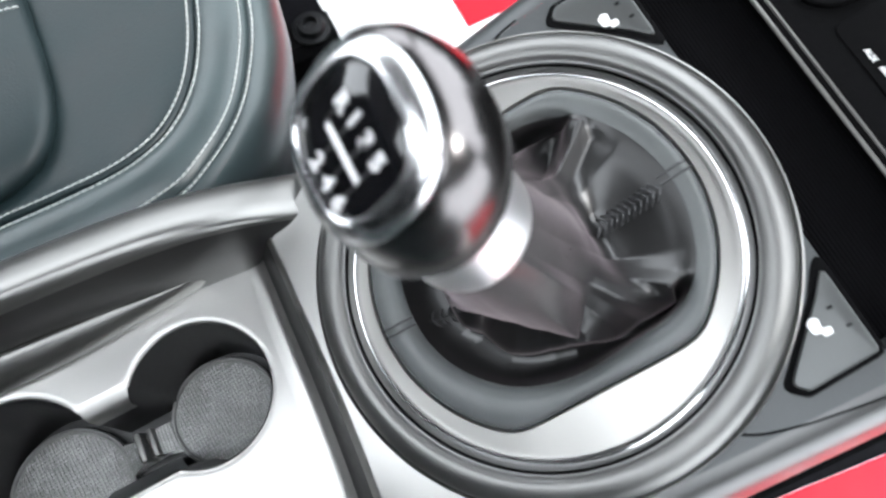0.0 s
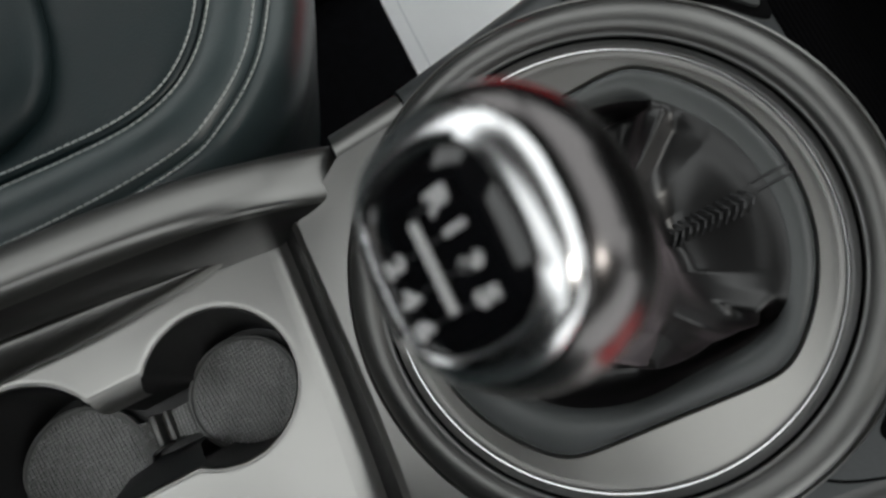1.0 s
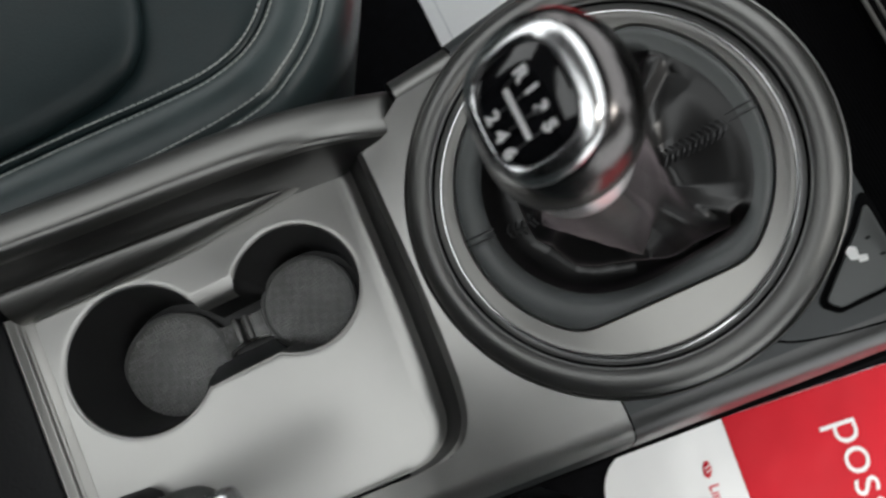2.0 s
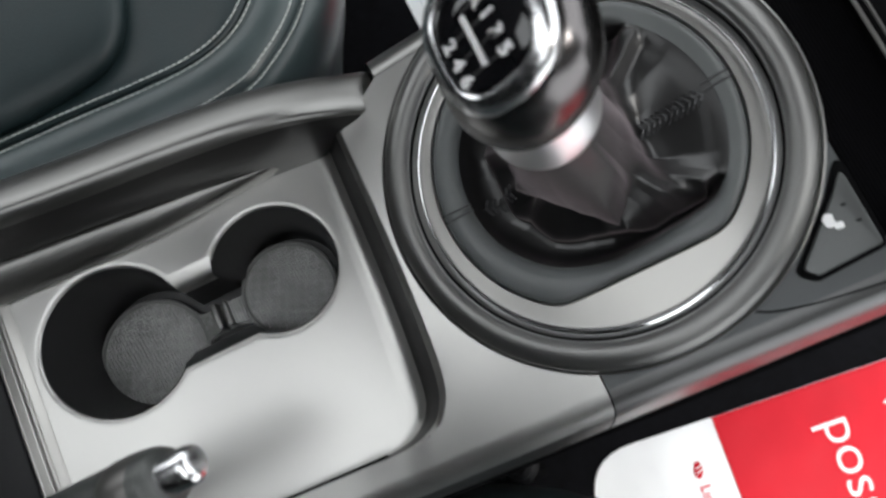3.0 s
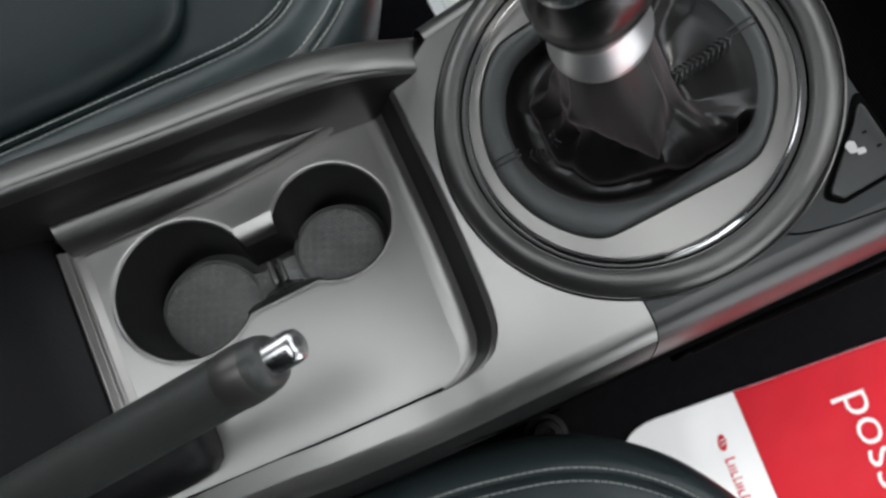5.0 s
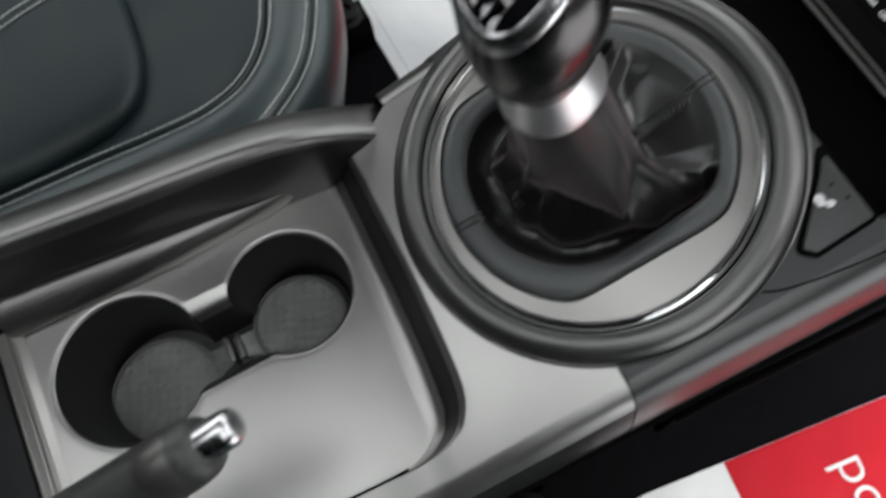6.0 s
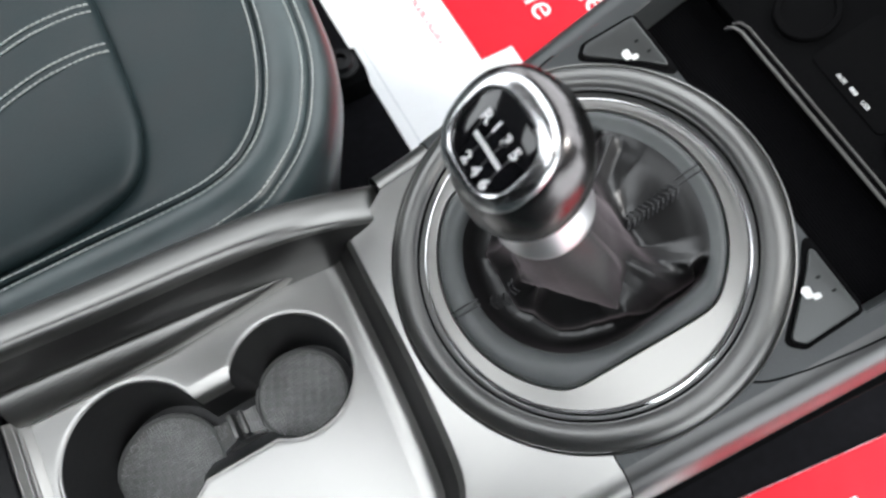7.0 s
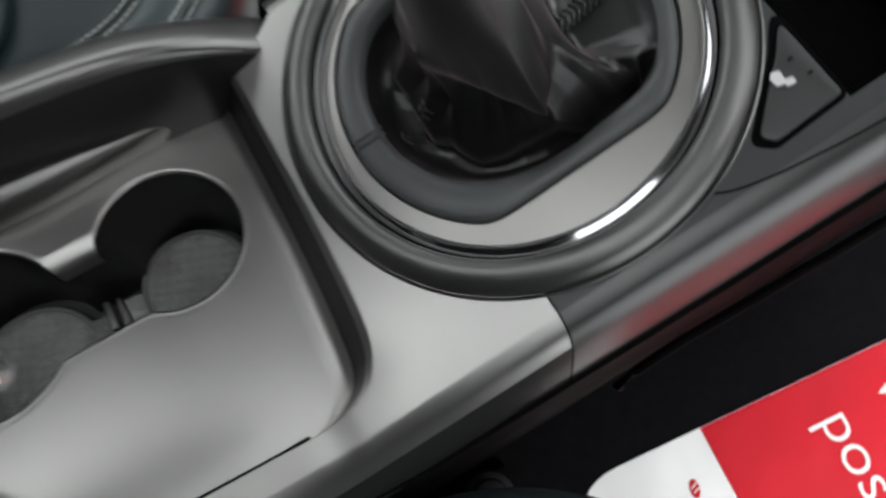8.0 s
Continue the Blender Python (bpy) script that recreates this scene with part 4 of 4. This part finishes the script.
# ---------------------------------------------------------------- seats
# lines over a seat's inner front corner: the seam outside the bolster, the seam inside it, the raised insert's edge
SEAM_OUT = [(-0.78, 0.131), (-0.58, 0.131), (-0.42, 0.132), (-0.30, 0.133), (-0.20, 0.135), (-0.139, 0.1422), (-0.1127, 0.1545), (-0.0878, 0.1746), (-0.0704, 0.2000), (-0.0554, 0.2340), (-0.0473, 0.2790), (-0.043, 0.36), (-0.045, 0.62)]
SEAM_IN = [(-0.78, 0.1650), (-0.60, 0.1650), (-0.44, 0.1653), (-0.33, 0.1658), (-0.235, 0.1682), (-0.188, 0.1688), (-0.153, 0.1715), (-0.125, 0.1825), (-0.102, 0.2066), (-0.085, 0.2440), (-0.0737, 0.2930), (-0.067, 0.37), (-0.068, 0.62)]
INSERT_EDGE = [(-0.78, 0.176), (-0.60, 0.1765), (-0.43, 0.1772), (-0.34, 0.178), (-0.279, 0.1794), (-0.2528, 0.1816), (-0.2178, 0.1880), (-0.1952, 0.2000), (-0.1823, 0.2223), (-0.1761, 0.2538), (-0.1734, 0.310), (-0.173, 0.37), (-0.175, 0.62)]


# the near seat stands further forward and its corner is rounder
NEAR_OUT = [(-0.737, 0.130), (-0.537, 0.130), (-0.377, 0.131), (-0.270, 0.1325), (-0.175, 0.1375), (-0.122, 0.1475), (-0.0895, 0.1585), (-0.062, 0.1755), (-0.038, 0.2005), (-0.018, 0.238), (-0.006, 0.285), (0.0, 0.37), (-0.002, 0.63)]


def beside(line):
    """A far seat's line carried over to the near seat."""
    return [(a[0] + p[0] - q[0], a[1] + p[1] - q[1]) for a, p, q in zip(NEAR_OUT, line, SEAM_OUT)]


def seat_line(points, z, out=0.0):
    """A smooth line through the points, moved outwards to the console and the front."""
    line = smooth_line([(x, y, z) for x, y in points], 8)
    moved = []
    for i, p in enumerate(line):
        way = (line[min(i + 1, len(line) - 1)] - line[max(i - 1, 0)]).normalized()
        moved.append(p + Vector((way.y, -way.x, 0)) * out)
    return moved


def seat_mix(a, b, k, z):
    return [p.lerp(q, k) for p, q in zip(seat_line(a, z), seat_line(b, z))]


def seat(label, outer, inner, edge, mirror=False, ahead=0.0, bolt=(0.006, 0.368)):
    """A front seat's cushion: skirt, bolster between two seams, front panel and raised insert."""
    turn = Matrix.Diagonal((1, -1, 1, 1)) if mirror else Matrix()
    ob = thing("car_seat", label, "car seat", "front seats", at=(-0.4, -0.37 if mirror else 0.37, FLOOR))
    skirt = [seat_line(outer, z, out) for out, z in ((-0.010, -0.325), (0.006, -0.22), (0.0150, -0.165), (0.0190, -0.138), (0.0195, -0.120), (0.0165, -0.1060), (0.0110, -0.0968), (0.0050, -0.0925), (0.0018, -0.0922), (0.0, -0.0940))]
    part("side_skirt", loft(skirt, closed=False), SEAT, ob, "dark slate leather side", turn, 70)
    bolster = [seat_mix(outer, inner, k, z) for k, z in ((0.0, -0.0940), (0.05, -0.0915), (0.15, -0.0893), (0.32, -0.0872), (0.52, -0.0864), (0.72, -0.0872), (0.88, -0.0890), (0.96, -0.0908), (1.0, -0.0930))]
    part("bolster", loft(bolster, closed=False), SEAT, ob, "dark slate leather bolster", turn, 70)
    panel = [seat_mix(inner, edge, k, z) for k, z in ((0.0, -0.0930), (0.02, -0.0912), (0.06, -0.0904), (0.25, -0.0920), (0.55, -0.0950), (0.80, -0.0975), (0.95, -0.0985), (1.0, -0.0990))]
    part("front_panel", loft(panel, closed=False), SEATIN, ob, "dark slate leather front panel", turn, 70)
    raised = [seat_line(edge, z, out) for out, z in ((0.0, -0.0990), (0.0010, -0.0955), (-0.0004, -0.0918), (-0.0040, -0.0885))]
    raised += [[p.lerp(Vector((-0.60, 0.52, p.z)), k) + Vector((0, 0, up)) for p in raised[3]] for k, up in ((0.018, 0.0020), (0.045, 0.0034), (0.10, 0.0044), (0.25, 0.0049), (0.6, 0.0050), (0.97, 0.0050))]
    part("seat_insert", loft(raised, closed=False), SEATIN, ob, "raised dark slate leather insert", turn, 70)
    for line, gap, z in ((outer, 0.0034, -0.0914), (outer, -0.0036, -0.0896), (inner, 0.0034, -0.0891), (inner, -0.0036, -0.0898)):
        part("stitching", dashes(seat_line(line, z, gap)[16:-4], 0.0042, 0.0033, 0.00062, 0.0006), THREAD, ob, "pale grey thread", turn)
    for y in (0.3000, 0.3070, 0.3385, 0.3455):
        line = [(-0.176 - 0.006 * i + ahead, y - 0.0001 * i - 0.00009 * i * i, -0.0885 + 0.0050 * min(1.0, i / 7) ** 0.6) for i in range(24)]
        part("stitching", dashes(line, 0.0042, 0.0033, 0.00062, 0.0006), THREAD, ob, "pale grey thread", turn)
    y = bolt[1]
    foot = part("seat_rail", loft([[(x, y + u, FLOOR + v) for u, v in ((-0.022, 0.0), (-0.022, 0.03), (-0.014, 0.04), (0.014, 0.04), (0.022, 0.03), (0.022, 0.0))] for x in (-0.6, bolt[0] - 0.01, bolt[0] + 0.022)], closed=False, cap_end=True), MATT, ob, "black steel seat rail", turn)
    part("bolt", revolve([(0.019, FLOOR + 0.0405), (0.019, FLOOR + 0.043), (0.0145, FLOOR + 0.044), (0.0125, FLOOR + 0.050), (0.007, FLOOR + 0.051), (0.006, FLOOR + 0.046), (0.0, FLOOR + 0.046)], 32), BLACK, foot, "black bolt head", turn @ Matrix.Translation((bolt[0], y, 0)))
    return ob


seat("dark slate leather seat with pale grey double stitching", SEAM_OUT, SEAM_IN, INSERT_EDGE)
seat("dark slate leather seat, pale stitching round its front corner", NEAR_OUT, beside(SEAM_IN), beside(INSERT_EDGE), True, 0.043, (-0.0690, 0.158))


# ---------------------------------------------------------------- printed floor papers
def paper(label, place, turn, words=(0.0, 0.0)):
    """A printed protective sheet: white margin, red field, large white words."""
    ob = thing("paper_floor_mat", label, "paper mat", "paper floor mats", at=place)
    m = Matrix.Translation(place) @ Matrix.Rotation(radians(turn), 4, "Z")
    sheet = rounded([(0, 0), (0.50, 0), (0.50, -0.46), (0, -0.46)], [0.050, 0.01, 0.01, 0.050], 8)
    # a soft wave lifts the sheet off the carpet
    bm = slab(sheet, [], 0.0012, 0.0004)
    part("sheet", bm, WHITEPAPER, ob, "white paper sheet", m)
    red = [(0.129, -0.0005), (0.4995, -0.0005), (0.4995, -0.4595), (0.170, -0.4595), (0.170, -0.2515), (0.129, -0.2515)]
    part("red_field", slab(red, [], 0.0018, 0.0012), REDINK, ob, "red printed field", m)
    part("margin_line", box(0.0135, 0.0142, -0.410, -0.040, 0.0012, 0.0016), GREYINK, ob, "thin grey line", m)
    base = m @ Matrix.Rotation(radians(-90), 4, "Z")
    lettering("We make", 0.0520, 0.0001, WHITEINK, ob, "slogan", base @ Matrix.Translation((0.022 + words[0], 0.2810 + words[1], 0.0022)), bold=-0.0004)
    lettering("possible", 0.0520, 0.0001, WHITEINK, ob, "slogan", base @ Matrix.Translation((0.034 + words[0], 0.2190 + words[1], 0.0022)), bold=-0.0004)
    leaf = []
    for k in range(20):
        u = 2 * math.pi * k / 20
        leaf.append((0.1000 + 0.0042 * math.cos(u) + 0.0012 * math.sin(u), -0.0402 + 0.0074 * math.sin(u)))
    emblem = part("emblem", slab(leaf, [], 0.0018, 0.0010), REDINK, ob, "small red emblem", m)
    for v in (0.0018, -0.0022):
        streak = [(0.0975, -0.0402 + v), (0.1060, -0.0372 + v), (0.1060, -0.0383 + v), (0.0975, -0.0413 + v)]
        part("streak", slab(streak, [], 0.0022, 0.0016), WHITEPAPER, emblem, "white streak", m)
    y = -0.055
    bars = []
    for k, w in enumerate((0.006, 0.0055, 0.0055, 0.004, 0.0055, 0.0055, 0.006, 0.0055, 0.004, 0.008, 0.006, 0.0055, 0.0055, 0.005, 0.0075, 0.0055, 0.004, 0.008, 0.0045, 0.003, 0.0055, 0.0055, 0.0055, 0.005, 0.0055)):
        w *= 0.92
        stem = 0.0100 if k in (0, 3, 6, 9, 18) else 0.0072
        if k % 3 == 1:
            bars += [box(0.0960, 0.0960 + stem, y - w * 0.28, y, 0.0010, 0.0016), box(0.0960, 0.0960 + stem, y - w * 0.85, y - w * 0.57, 0.0010, 0.0016)]
        else:
            bars += [box(0.0960, 0.0960 + stem, y - w * 0.30, y, 0.0010, 0.0016), box(0.0960, 0.0978, y - w * 0.85, y - w * 0.30, 0.0010, 0.0016)]
        y -= w + (0.0035 if k in (8, 17) else 0.0010)
    part("print_bars", join(*bars), PINKINK, ob, "line of small pale red print", m)
    return ob


paper("white and red printed paper mat on the near footwell carpet", (-0.0121, -0.1879, FLOOR), -7.5, (-0.0005, 0.0062))
paper("white and red printed paper mat on the far footwell carpet", (0.0305, 0.575, FLOOR), 0.5, (0.034, -0.003))
